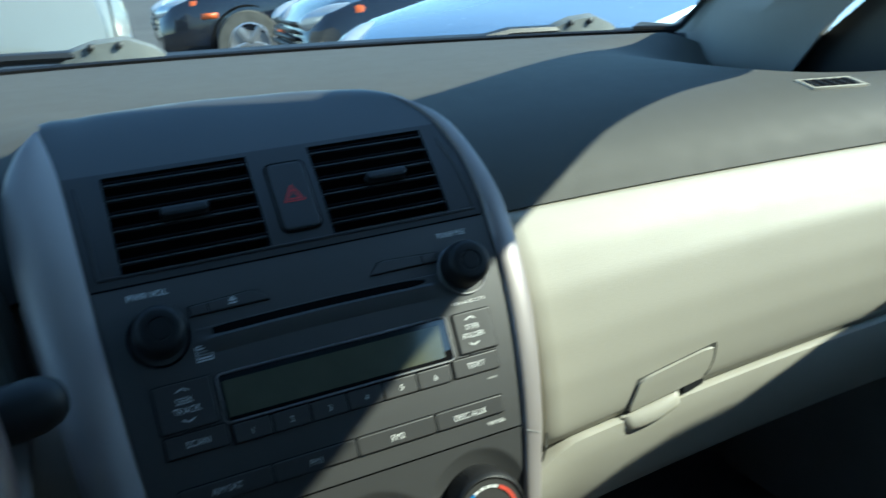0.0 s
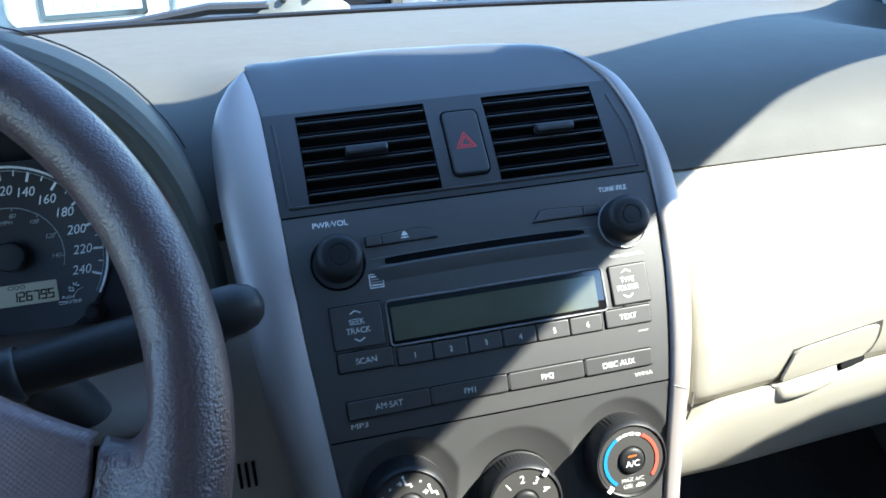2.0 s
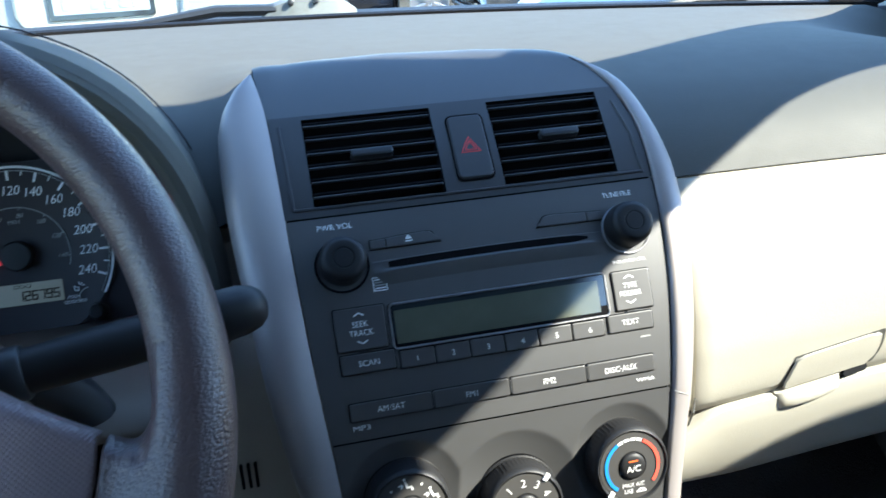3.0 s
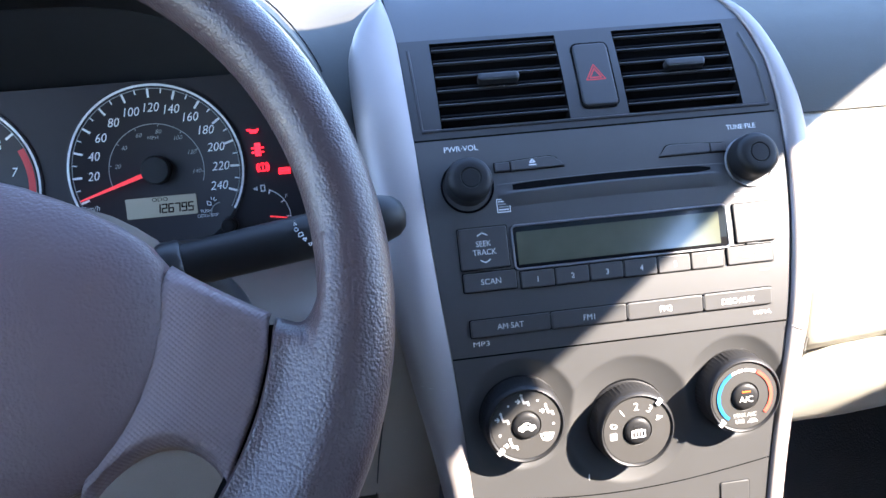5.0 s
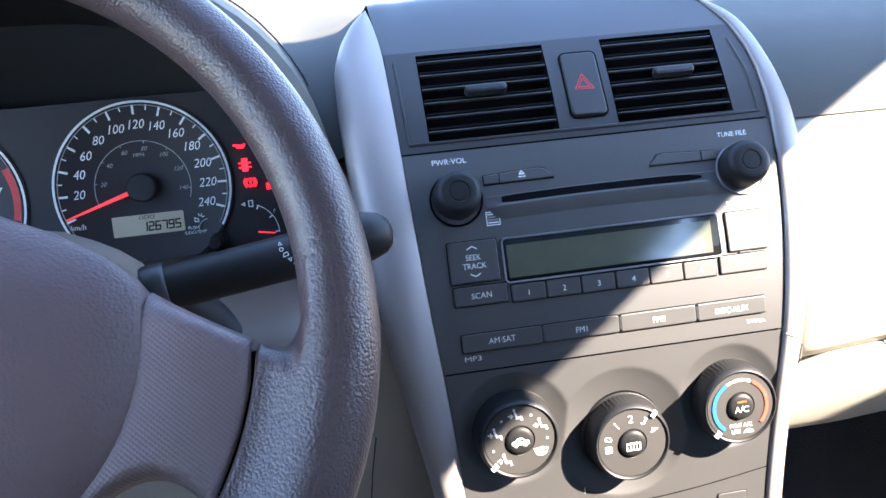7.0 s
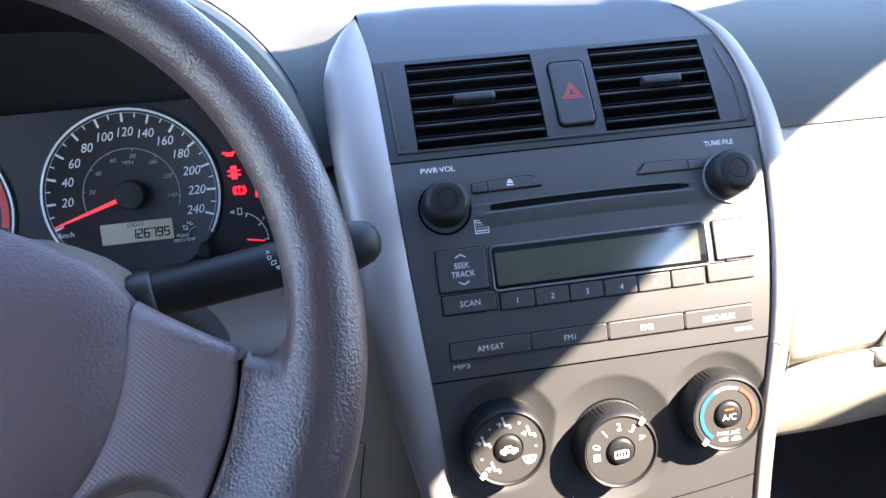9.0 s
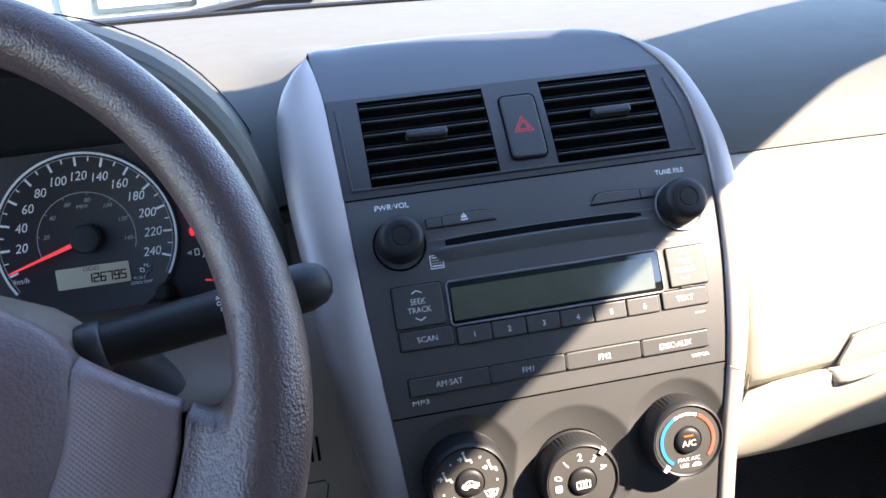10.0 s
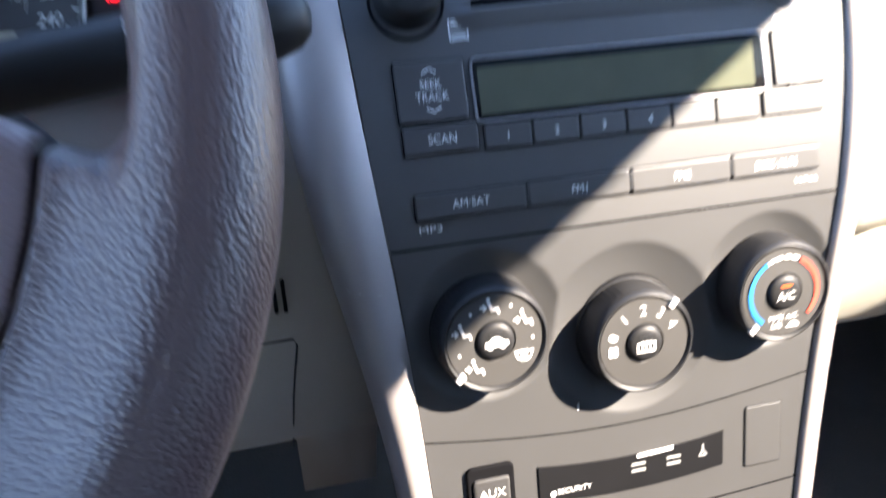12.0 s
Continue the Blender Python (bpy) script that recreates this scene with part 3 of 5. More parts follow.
def build_glove_box():
    g = thing("glove_box", (0.36, 0.43, 0.72), "beige grained glove box with its lid shut", "glove box")
    fs = [i / 30 for i in range(31)]
    xs = [0.1455, 0.147, 0.150] + list(np.linspace(0.16, 0.66, 34))
    rows = []
    for f in fs:
        rows.append([glove_point(x, f, {0: -0.006, 1: -0.0015}.get(i, 0.0)) for i, x in enumerate(xs)])
    part("lid", surf(rows), BEIGE, g, thick=0.0015)
    part("seam", tube([(x, 0.4645 + wrap(x), 0.8861) for x in np.linspace(0.112, 0.66, 40)], [0.0008] * 40, 6), PAD, g)
    # fixed cheek between the lid and the stack
    rows = [[glove_point(x, f, 0.0) for x in (0.110, 0.126, 0.138, 0.1435)] + [glove_point(0.1442, f, -0.006)] for f in fs]
    part("cheek", surf(rows), BEIGE, g)
    # latch: paddle in a pocket
    def leaf(tl, tr, br, bl, off, drop, nu=14, nv=8):
        rows = []
        for j in range(nv + 1):
            row = []
            for i in range(nu + 1):
                f, g = j / nv, i / nu
                x = (tl[0] + (tr[0] - tl[0]) * g) * (1 - f) + (bl[0] + (br[0] - bl[0]) * g) * f
                z = (tl[1] + (tr[1] - tl[1]) * g) * (1 - f) + (bl[1] + (br[1] - bl[1]) * g) * f
                x += 0.0025 * g ** 4 * 4 * f * (1 - f)
                lo, hi = 0.3, 1.0
                for _ in range(24):
                    mid = (lo + hi) / 2
                    lo, hi = (mid, hi) if glove_point(x, mid).z > z else (lo, mid)
                row.append(glove_point(x, lo, off if 0 < i < nu and 0 < j < nv else drop))
            rows.append(row)
        # draw the outer ring close to the next one, as a rounded edge
        for j, row in enumerate(rows):
            for i, p in enumerate(row):
                ii, jj = min(max(i, 1), nu - 1), min(max(j, 1), nv - 1)
                if (ii, jj) != (i, j):
                    q = rows[jj][ii]
                    k = 0.0009 / max(0.0009, (Vector((p.x, 0, p.z)) - Vector((q.x, 0, q.z))).length)
                    rows[jj][ii] = Vector((p.x + (q.x - p.x) * k, q.y, p.z + (q.z - p.z) * k)) if 0 < i < nu or 0 < j < nv else rows[jj][ii]
        return surf(rows)

    # darker pad colour on the lid stands in for shade in the gap
    part("pocket", leaf((0.2242, 0.7575), (0.2955, 0.7700), (0.2878, 0.7440), (0.2127, 0.7310), 0.0003, 0.0003), PAD, g, "gap beside the latch, its shade put into a dark colour")
    part("latch", leaf((0.2255, 0.7570), (0.2925, 0.7690), (0.2845, 0.7440), (0.2140, 0.7305), 0.0022, -0.001), BEIGE, g, "flush beige latch paddle")
    z_r = glove_point(0.273, 0.95)
    part("grip_recess", plate(Matrix.Translation((0.274, z_r.y, 0.7395)) @ Matrix.Rotation(radians(86), 4, "X") @ Matrix.Rotation(radians(10), 4, "Z"), rrect(20, 6.0, 3.0), -6, 1.6), DARK, g)
    rows = []
    for i in range(17):
        f = i / 16
        x = 0.211 + 0.052 * f
        e = (4 * f * (1 - f)) ** 0.35
        z0 = 0.7300 + 0.19 * (x - 0.214)
        y0 = 0.4125 + wrap(x)
        rows.append([Vector((x, y0 + 0.004, z0 + 0.001)), Vector((x, y0 - 0.002 * e, z0 - 0.0005)), Vector((x, y0 - 0.0055 * e, z0 - 0.004)), Vector((x, y0 - 0.0075 * e, z0 - 0.008)), Vector((x, y0 - 0.0070 * e, z0 - 0.011)), Vector((x, y0 - 0.004 * e, z0 - 0.0135)), Vector((x, y0 + 0.006, z0 - 0.014))])
    part("grip", surf(rows), BEIGE, g, "rounded finger grip below the latch")
    path = [(0.1475, glove_point(0.147, 0.99).y - 0.001, 0.737), (0.1445, 0.410, 0.728), (0.1425, 0.412, 0.716)]
    part("lid_joint", tube(path, [0.0008, 0.001, 0.0007], 8), PAD, g)


# ======== centre stack ========
def build_stack():
    st = thing("centre_stack", S(0, -60, -30), "charcoal centre stack between two silver trim strips", "centre console")
    rows = [[S(smooth_list(LEFT_IN, v) + 1.0, v, -4), S(0, v, -4), S(smooth_list(RIGHT_IN, v) - 1.0, v, -4)] for v in (122, 117, 110, 60, 0, -18, -60, -110, -150, -230)]
    part("backing", surf(rows), BLACK, st)
    # hood over the air vents, rolling back on to the dashboard
    crest = [(112, 187), (108, 199), (100, 207), (90, 213), (78, 217.5), (50, 222.5), (25, 226), (-34, 229), (-91, 228), (-110, 226), (-123, 222), (-130, 218)]
    back = [(0.004, 0.0012), (0.009, 0.0018), (0.016, 0.0014), (0.03, -0.002), (0.06, -0.008), (0.10, -0.016), (0.16, -0.028)]
    rows = []
    for j in range(13):
        rows.append([])
        for i in range(41):
            u = -122.4 + 233.4 * i / 40
            top = smooth_list(crest, u, 6)
            v = 186.6 + (max(top, 187) - 186.6) * j / 12
            uu = u - (5.0 * (v - 186) / 36) * max(0, 1 - (u + 122.4) / 30)
            roll = max(0.0, min(1.0, (104 - u) / 100, (u + 122.4) / 20))
            roll *= roll * (3 - 2 * roll)
            rows[-1].append(S(uu, v + 1.5 * roll * (j / 12) ** 3, -6.0 * roll * (j / 12) ** 2.6))
    for dy, dz in back:
        rows.append([p + Vector((0, dy, dz)) for p in rows[12]])
    part("hood", surf(rows), HOOD, st, "smooth charcoal hood")
    # silver strips
    L = [(222, -129, -129.5), (216, -127.5, -137), (206, -125.5, -146.5), (192, -123.5, -152.5), (178, -122.5, -155), (134, -121.2, -155.3), (85, -119.5, -151), (29, -116.5, -146), (-21, -111.8, -139), (-64, -108, -130), (-109, -105, -121.5), (-160, -102.5, -115), (-225, -99, -110)]
    R = [(213.5, 88.5, 90), (209, 94.5, 99), (204, 99.5, 107), (197, 105, 116), (186, 112, 124), (166, 118.5, 131), (142, 121, 137), (115, 120.5, 140), (68, 117.8, 137.3), (24, 113.7, 132), (-22, 108.3, 124), (-60, 102.5, 116), (-110, 95, 108), (-178, 89.5, 102), (-225, 86, 98)]

    def strip(table, side):
        rows = []
        fine = []
        for (va, a1, a2), (vb, b1, b2) in zip(table, table[1:]):
            for k in range(4):
                t = k / 4
                fine.append((va + (vb - va) * t, a1 + (b1 - a1) * t, a2 + (b2 - a2) * t))
        fine.append(table[-1])
        sm = []
        for i in range(len(fine)):
            js = [min(max(i + o, 0), len(fine) - 1) for o in (-2, -1, 0, 1, 2)]
            sm.append(tuple(sum(fine[j][c] for j in js) / 5 for c in range(3)) if 2 <= i < len(fine) - 2 else fine[i])
        for v, ui, uo in sm:
            h = min(1.0, abs(uo - ui) / 18)
            row = []
            bow = ((0, -3), (0, 1.0), (0.12, 2.6), (0.3, 4.2), (0.5, 4.8), (0.7, 3.6), (0.86, 0.6), (0.96, -4), (1.0, -9))
            if side > 0:
                bow = ((0, -3), (0, 1.2), (0.06, 2.6), (0.16, 3.2), (0.4, 3.2), (0.68, 2.2), (0.86, 0.2), (0.96, -4), (1.0, -9))
            for g, n in bow:
                row.append(S(ui + (uo - ui) * g, v, n * h))
            e = S(uo, v, -9 * h)
            row.append(e + Vector((0.0, 0.03, -0.008)))
            row.append(e + Vector((-0.004 * side, 0.10, -0.03)))
            rows.append(row)
        return surf(rows)

    part("trim_strip", strip(L, -1), SILVER, st, "curved satin silver trim strip")
    part("trim_strip", strip(R, 1), SILVER, st, "curved satin silver trim strip")
    for side, tab, v in ((-1, L, -33), (1, R, -24)):
        ui, uo = (-110.5, -137) if side < 0 else (108, 123)
        part("trim_joint", tube([S(ui + (uo - ui) * g, v + 7 * side * (g - 0.5) * -1, n + 0.05) for g, n in (((0, 0.9), (0.3, 4.1), (0.6, 4.2), (0.8, 1.6)) if side < 0 else ((0.05, 2.3), (0.3, 3.2), (0.6, 2.5), (0.8, 0.9)))], [0.00025] * 4, 6), DIM, st)
    return st


def build_vents():
    p = thing("air_vent_panel", S(0, 120, -10), "charcoal panel with two slatted air vents", "air vent")
    bm = bmesh.new()

    def cell(ua, ub, va, vb, n=0.0):
        rows = []
        for j in range(7):
            v = va + (vb - va) * j / 6
            a = smooth_list(LEFT_IN, v) + 0.6 if ua is None else ua
            b = smooth_list(RIGHT_IN, v) - 0.6 if ub is None else ub
            rows.append([S(a + (b - a) * i / 8, v, n) for i in range(9)])
        surf(rows, bm)

    cell(None, None, 118.6, 125)
    cell(None, None, 184, 187)
    cell(None, -102, 125, 184)
    cell(-19, 20, 125, 184)
    cell(97, None, 125, 184)
    bmesh.ops.remove_doubles(bm, verts=bm.verts, dist=0.00005)
    part("panel", bm, CHAR, p)
    # raised bead round the panel
    bead = [(-116.5, 180), (-114.5, 124), (114, 123), (113.5, 150), (107, 176)]
    for a, b in zip(bead, bead[1:]):
        part("bead", tube([S(a[0] + (b[0] - a[0]) * i / 6, a[1] + (b[1] - a[1]) * i / 6, 0.1) for i in range(7)], [0.0010] * 7, 6), CHAR, p)
    for ul, ur in ((-102, -19), (20, 97)):
        w = bmesh.new()
        rim = [(ul, 125), (ur, 125), (ur, 184), (ul, 184)]
        rows = []
        for n in (0.2, -8, -32):
            ring = []
            for (a, b), (c, d) in zip(rim, rim[1:] + rim[:1]):
                for i in range(6):
                    ring.append(S(a + (c - a) * i / 6, b + (d - b) * i / 6, n))
            rows.append(ring)
        surf(rows, w, close=True)
        w.faces.new(list(w.verts)[-len(rows[0]):])
        part("duct", w, BLACK, p, "black duct lining")
        mid = (ul + ur) / 2
        for k in range(6):
            v = 130.5 + k * 9.6
            f = SF(mid, v, -7) @ Matrix.Rotation(radians(-24), 4, "X")
            part("slat", plate(f @ Matrix.Rotation(radians(90), 4, "X"), rrect(ur - ul - 1.0, 15, 0.8, 2), -0.75, 0.75, 0.5), BLACK, p)
            part("slat_edge", plate(SF(mid, v + 0.8, -0.4), rrect(ur - ul - 1.2, 1.1, 0.4, 2), -2, 0.3, 0.35), CHAR, p)
        tf = SF(mid + (4.5 if ul > 0 else -1), 130.5 + 2.6 * 9.6, 2.2)
        part("tab", plate(tf, rrect(27, 6.4, 2.6), -3, 3.0, 1.8), DARK, p, "sliding direction tab")
        for k in range(5):
            f = SF(ul + 10 + k * 15, 154, -18)
            part("vane", plate(f @ Matrix.Rotation(radians(90), 4, "Y"), rrect(14, 52, 1, 2), -0.5, 0.5), BLACK, p)
    h = thing("hazard_switch", S(2, 131, -2), "charcoal hazard switch with a red triangle", "switch")
    f = SF(2.2, 153.3, 0)
    part("surround", plate(f, rrect(25.5, 47.5, 4.5), -2, 0.35), BLACK, h)
    part("button", plate(f, rrect(23.4, 45.2, 3.8, 6), -2, 1.6, 1.2), CHAR, h)
    ft = SF(2.0, 153.5, 1.65)
    for r in (7.2, 4.3):
        stroke(ft, [(r * math.cos(radians(a)), r * math.sin(radians(a)) - 1) for a in (90, 210, 330)], 0.7, RED, h, "triangle", closed=True)


def knob(parent, u, v, r, h, label):
    f = SF(u, v, 0)
    k = part("knob", lathe(f, [(r + 0.3, -2), (r + 0.3, 2.0), (r, 3.0), (r - 0.2, h - 5), (r - 0.9, h - 2.6), (r - 2.2, h - 0.9), (r - 4.4, h), (r * 0.46, h - 0.1), (r * 0.44, h - 0.6), (r * 0.4, h - 0.6), (r * 0.38, h - 0.1), (0.6, h)], 48), KNOB, parent, label)
    return k


def keycap(parent, outline_or_box, mat=None, n=1.4, name="button", label=""):
    u0, u1, v0, v1 = outline_or_box
    f = SF((u0 + u1) / 2, (v0 + v1) / 2, 0)
    w, h = u1 - u0, v1 - v0
    part("key_gap", plate(f, rrect(w + 0.5, h + 0.5, 1.4), -2, 0.22), BLACK, parent)
    return part(name, plate(f, rrect(w - 0.5, h - 0.5, 1.2), -2, n, 0.7), mat or KEYCAP, parent, label)


def chevron(u, v, up, parent, n=1.5):
    s = 1.6 if up else -1.6
    stroke(SF(u, v, n), [(-3, -s / 2), (0, s / 2), (3, -s / 2)], 0.7, LEGEND, parent, "arrow")


def build_radio():
    r = thing("car_radio", S(0, -17, -10), "dark grey built-in car radio with CD slot and green display", "car radio")
    part("faceplate", sheet(-17.5, 117.4, 0, 30, 26), FACE, r)
    for u, v, nm in ((-90.5, 89, "volume knob"), (93.5, 88, "tuning knob")):
        part("knob_well", lathe(SF(u - 0.4, v - 2.2, 0), [(16.6, -1), (16.6, 0.7), (16.1, 1.0), (15.5, 0.9), (15.0, -0.6), (1, -0.6)], 40), BLACK if u < 0 else SATIN, r)
        knob(r, u, v, 14.2, 15, "round black " + nm)
    text(SF(-92, 111, 0.1), "PWR·VOL", 3.5, LEGEND, r)
    text(SF(92, 109.3, 0.1), "TUNE·FILE", 3.2, LEGEND, r, stretch=0.95)
    text(SF(91, 65.3, 0.1), "PUSH AUDIO CTRL", 1.9, LEGEND, r)
    # slot with its raised brow
    slot = [(-63 + 129 * i / 16, 83.7 + 0.9 * math.sin(math.pi * i / 16)) for i in range(17)]
    rows = []
    for i in range(29):
        u = -73 + 150 * i / 28
        c = math.sin(math.pi * i / 28) * 1.2
        k = min(1.0, i / 2.0, (28 - i) / 2.0)
        rows.append([S(u, 86.6 + c, 0.04), S(u, 86.0 + c, 0.9 * k), S(u, 85.6 + c, 0.9 * k), S(u, 81.4 + c, 0.9 * k), S(u, 79.8 + c, 2.7 * k), S(u, 78.6 + c, 2.6 * k), S(u, 71.5 + c, 0.04)])
    part("slot_ledge", surf(rows), FACE, r)
    rows = [[S(u, v - d, 1.05), S(u, v + d, 1.05), S(u, v + d, -3), S(u, v - d, -3)] for (u, v), d in zip(slot, [1.7, 2.2] + [2.3] * 13 + [2.0, 0.8])]
    part("disc_slot", surf(rows, close=True, cap=True), BLACK, r, "narrow black disc slot")
    # tapered keys beside the slot
    for sgn, u0 in ((1, -73), (-1, 78.5)):
        def q(pts):
            return [(sgn * a, b) for a, b in pts]
        m = SF(u0, 96.5, 0)
        for pts, in_ in ((q([(0.4, -2.4), (10, -2.4), (10, 3.6), (0.4, 3.2)]), 0), (q([(10.6, -2.4), (44.5, -2.2), (39, 4.2), (34, 5.0), (10.6, 3.7)]), 1)):
            pts = pts if sgn > 0 else list(reversed(pts))
            big = [(x + (0.5 if x > sum(p[0] for p in pts) / len(pts) else -0.5), y + (0.5 if y > 1 else -0.5)) for x, y in pts]
            part("key_gap", plate(m, big, -2, 0.25), BLACK, r)
            b = part("button", plate(m, pts, -2, 1.3, 0.6), KEYCAP, r)
            if in_ and sgn > 0:
                stroke(SF(u0 + 24.5, 98.2, 1.35), [(-1.5, 0), (1.5, 0), (0, 1.8)], 0.9, LEGEND, b, "eject_mark", closed=True)
                stroke(SF(u0 + 24.5, 96.6, 1.35), [(-2, 0), (2, 0)], 0.8, LEGEND, b, "eject_mark")
    # disc mark as a plain block of bars
    for k in range(4):
        stroke(SF(-70, 75.6 - k * 1.7, 0.1), [(-2.9, 0), (2.9, 0)], 0.8, LEGEND if k in (0, 3) else DIM, r, "mark")
    stroke(SF(-70, 73.0, 0.1), [(-4, -4), (4, -4), (4, 4), (-4, 4)], 0.6, LEGEND, r, "mark", closed=True)
    # display
    f = SF(2.4, 46.3, 0)
    part("display_bezel", plate(f, rrect(140.5, 28.6, 3), -3, 0.7, 0.5), BLACK, r)
    rim = bmesh.new()
    for a, b in zip(rrect(139, 27, 2.6), rrect(139, 27, 2.6)[1:] + rrect(139, 27, 2.6)[:1]):
        tube([f @ Vector((a[0] * 0.001, a[1] * 0.001, 0.0008)), f @ Vector((b[0] * 0.001, b[1] * 0.001, 0.0008))], [0.0007] * 2, 6, rim)
    part("display_rim", rim, SATIN, r, "thin bright rim of the display")
    tip = Matrix.Rotation(radians(2.5), 4, "X")
    part("display_glass", plate(f @ tip, rrect(137.5, 25.4, 2), 0.2, 1.0, 0.3), CARGLASS, r)
    part("lcd", plate(SF(0.8, 45.4, 0) @ tip, rrect(131, 20.8, 0.8), 0.3, 1.15), LCD, r, "olive green unlit display")
    # keys
    k = keycap(r, (-101, -70, 35.2, 61), label="seek and track rocker key")
    text(SF(-85.6, 50.6, 1.45), "SEEK", 3.5, LEGEND, k, stretch=0.9)
    text(SF(-85.4, 45.4, 1.45), "TRACK", 3.5, LEGEND, k, stretch=0.9)
    chevron(-85.8, 56.6, True, k)
    chevron(-85.3, 40.0, False, k)
    k = keycap(r, (-100.4, -67, 21.6, 33.6))
    text(SF(-83.2, 27.4, 1.45), "SCAN", 3.5, LEGEND, k)
    part("pip", plate(SF(-85, 34.5, 0), rrect(8, 1.4, 0.6), 0, 1.3, 0.3), DARK, r)
    for i in range(6):
        u0 = -64.8 + 22 * i
        k = keycap(r, (u0, u0 + 21.7, 20.6, 31.6))
        text(SF(-54 + 22.2 * i, 25.6, 1.45), str(i + 1), 3.4, LEGEND, k)
    k = keycap(r, (76.4, 102.4, 34, 59.4), label="type and folder rocker key")
    text(SF(88, 49.6, 1.45), "TYPE", 3.3, LEGEND, k, stretch=0.9)
    text(SF(87.6, 44.6, 1.45), "FOLDER", 3.3, LEGEND, k, stretch=0.85)
    chevron(88, 55.3, True, k)
    chevron(87, 39.3, False, k)
    part("pip", plate(SF(87, 33.2, 0), rrect(8, 1.4, 0.6), 0, 1.3, 0.3), DARK, r)
    k = keycap(r, (69.2, 100.4, 20.8, 32.6))
    text(SF(84.6, 26.6, 1.45), "TEXT", 3.4, LEGEND, k)
    for (u0, u1), tx, tu, tv in zip(((-98.8, -48.6), (-48.0, 0.4), (1.0, 50.6), (51.2, 97.2)), ("AM·SAT", "FM1", "FM2", "DISC·AUX"), (-73.8, -23.6, 26, 73.7), (-0.5, -1.0, -1.3, -1.5)):
        k = keycap(r, (u0, u1, -6.2, 5), n=1.8)
        text(SF(tu, tv, 1.85), tx, 3.6, LEGEND, k, stretch=0.95)
    for u in (-48.3, 0.7, 50.9):
        part("pip", plate(SF(u, -0.4, 0), rrect(1.4, 8, 0.6), 0, 1.9, 0.3), DARK, r)
    text(SF(-92.5, -10.2, 0.1), "MP3", 3.0, LEGEND, r, stretch=1.45)
    text(SF(90.5, -11.0, 0.1), "WMA", 2.5, LEGEND, r, stretch=1.4)
    stroke(SF(94, 16.2, 0.1), [(-3, 0), (3, 0)], 1.0, DIM, r, "mark")


# ======== climate controls ========
KNOBS = [(-71, -59.2), (-0.5, -72.0), (71, -59.2)]


def seam_v(f):
    return -107.5 - 11 * math.sin(math.pi * (0.06 + 0.9 * f)) + 1.5


def dish(u, v):
    d = 0.0
    for (a, b), rr in zip(KNOBS, (36, 42, 34)):
        q = math.hypot(u - a, (v - b - 2) * 1.02) / rr
        if q < 1:
            s = 1 - q
            d = min(d, -4.2 * min(1.0, s / 0.40) ** 0.85)
    return d


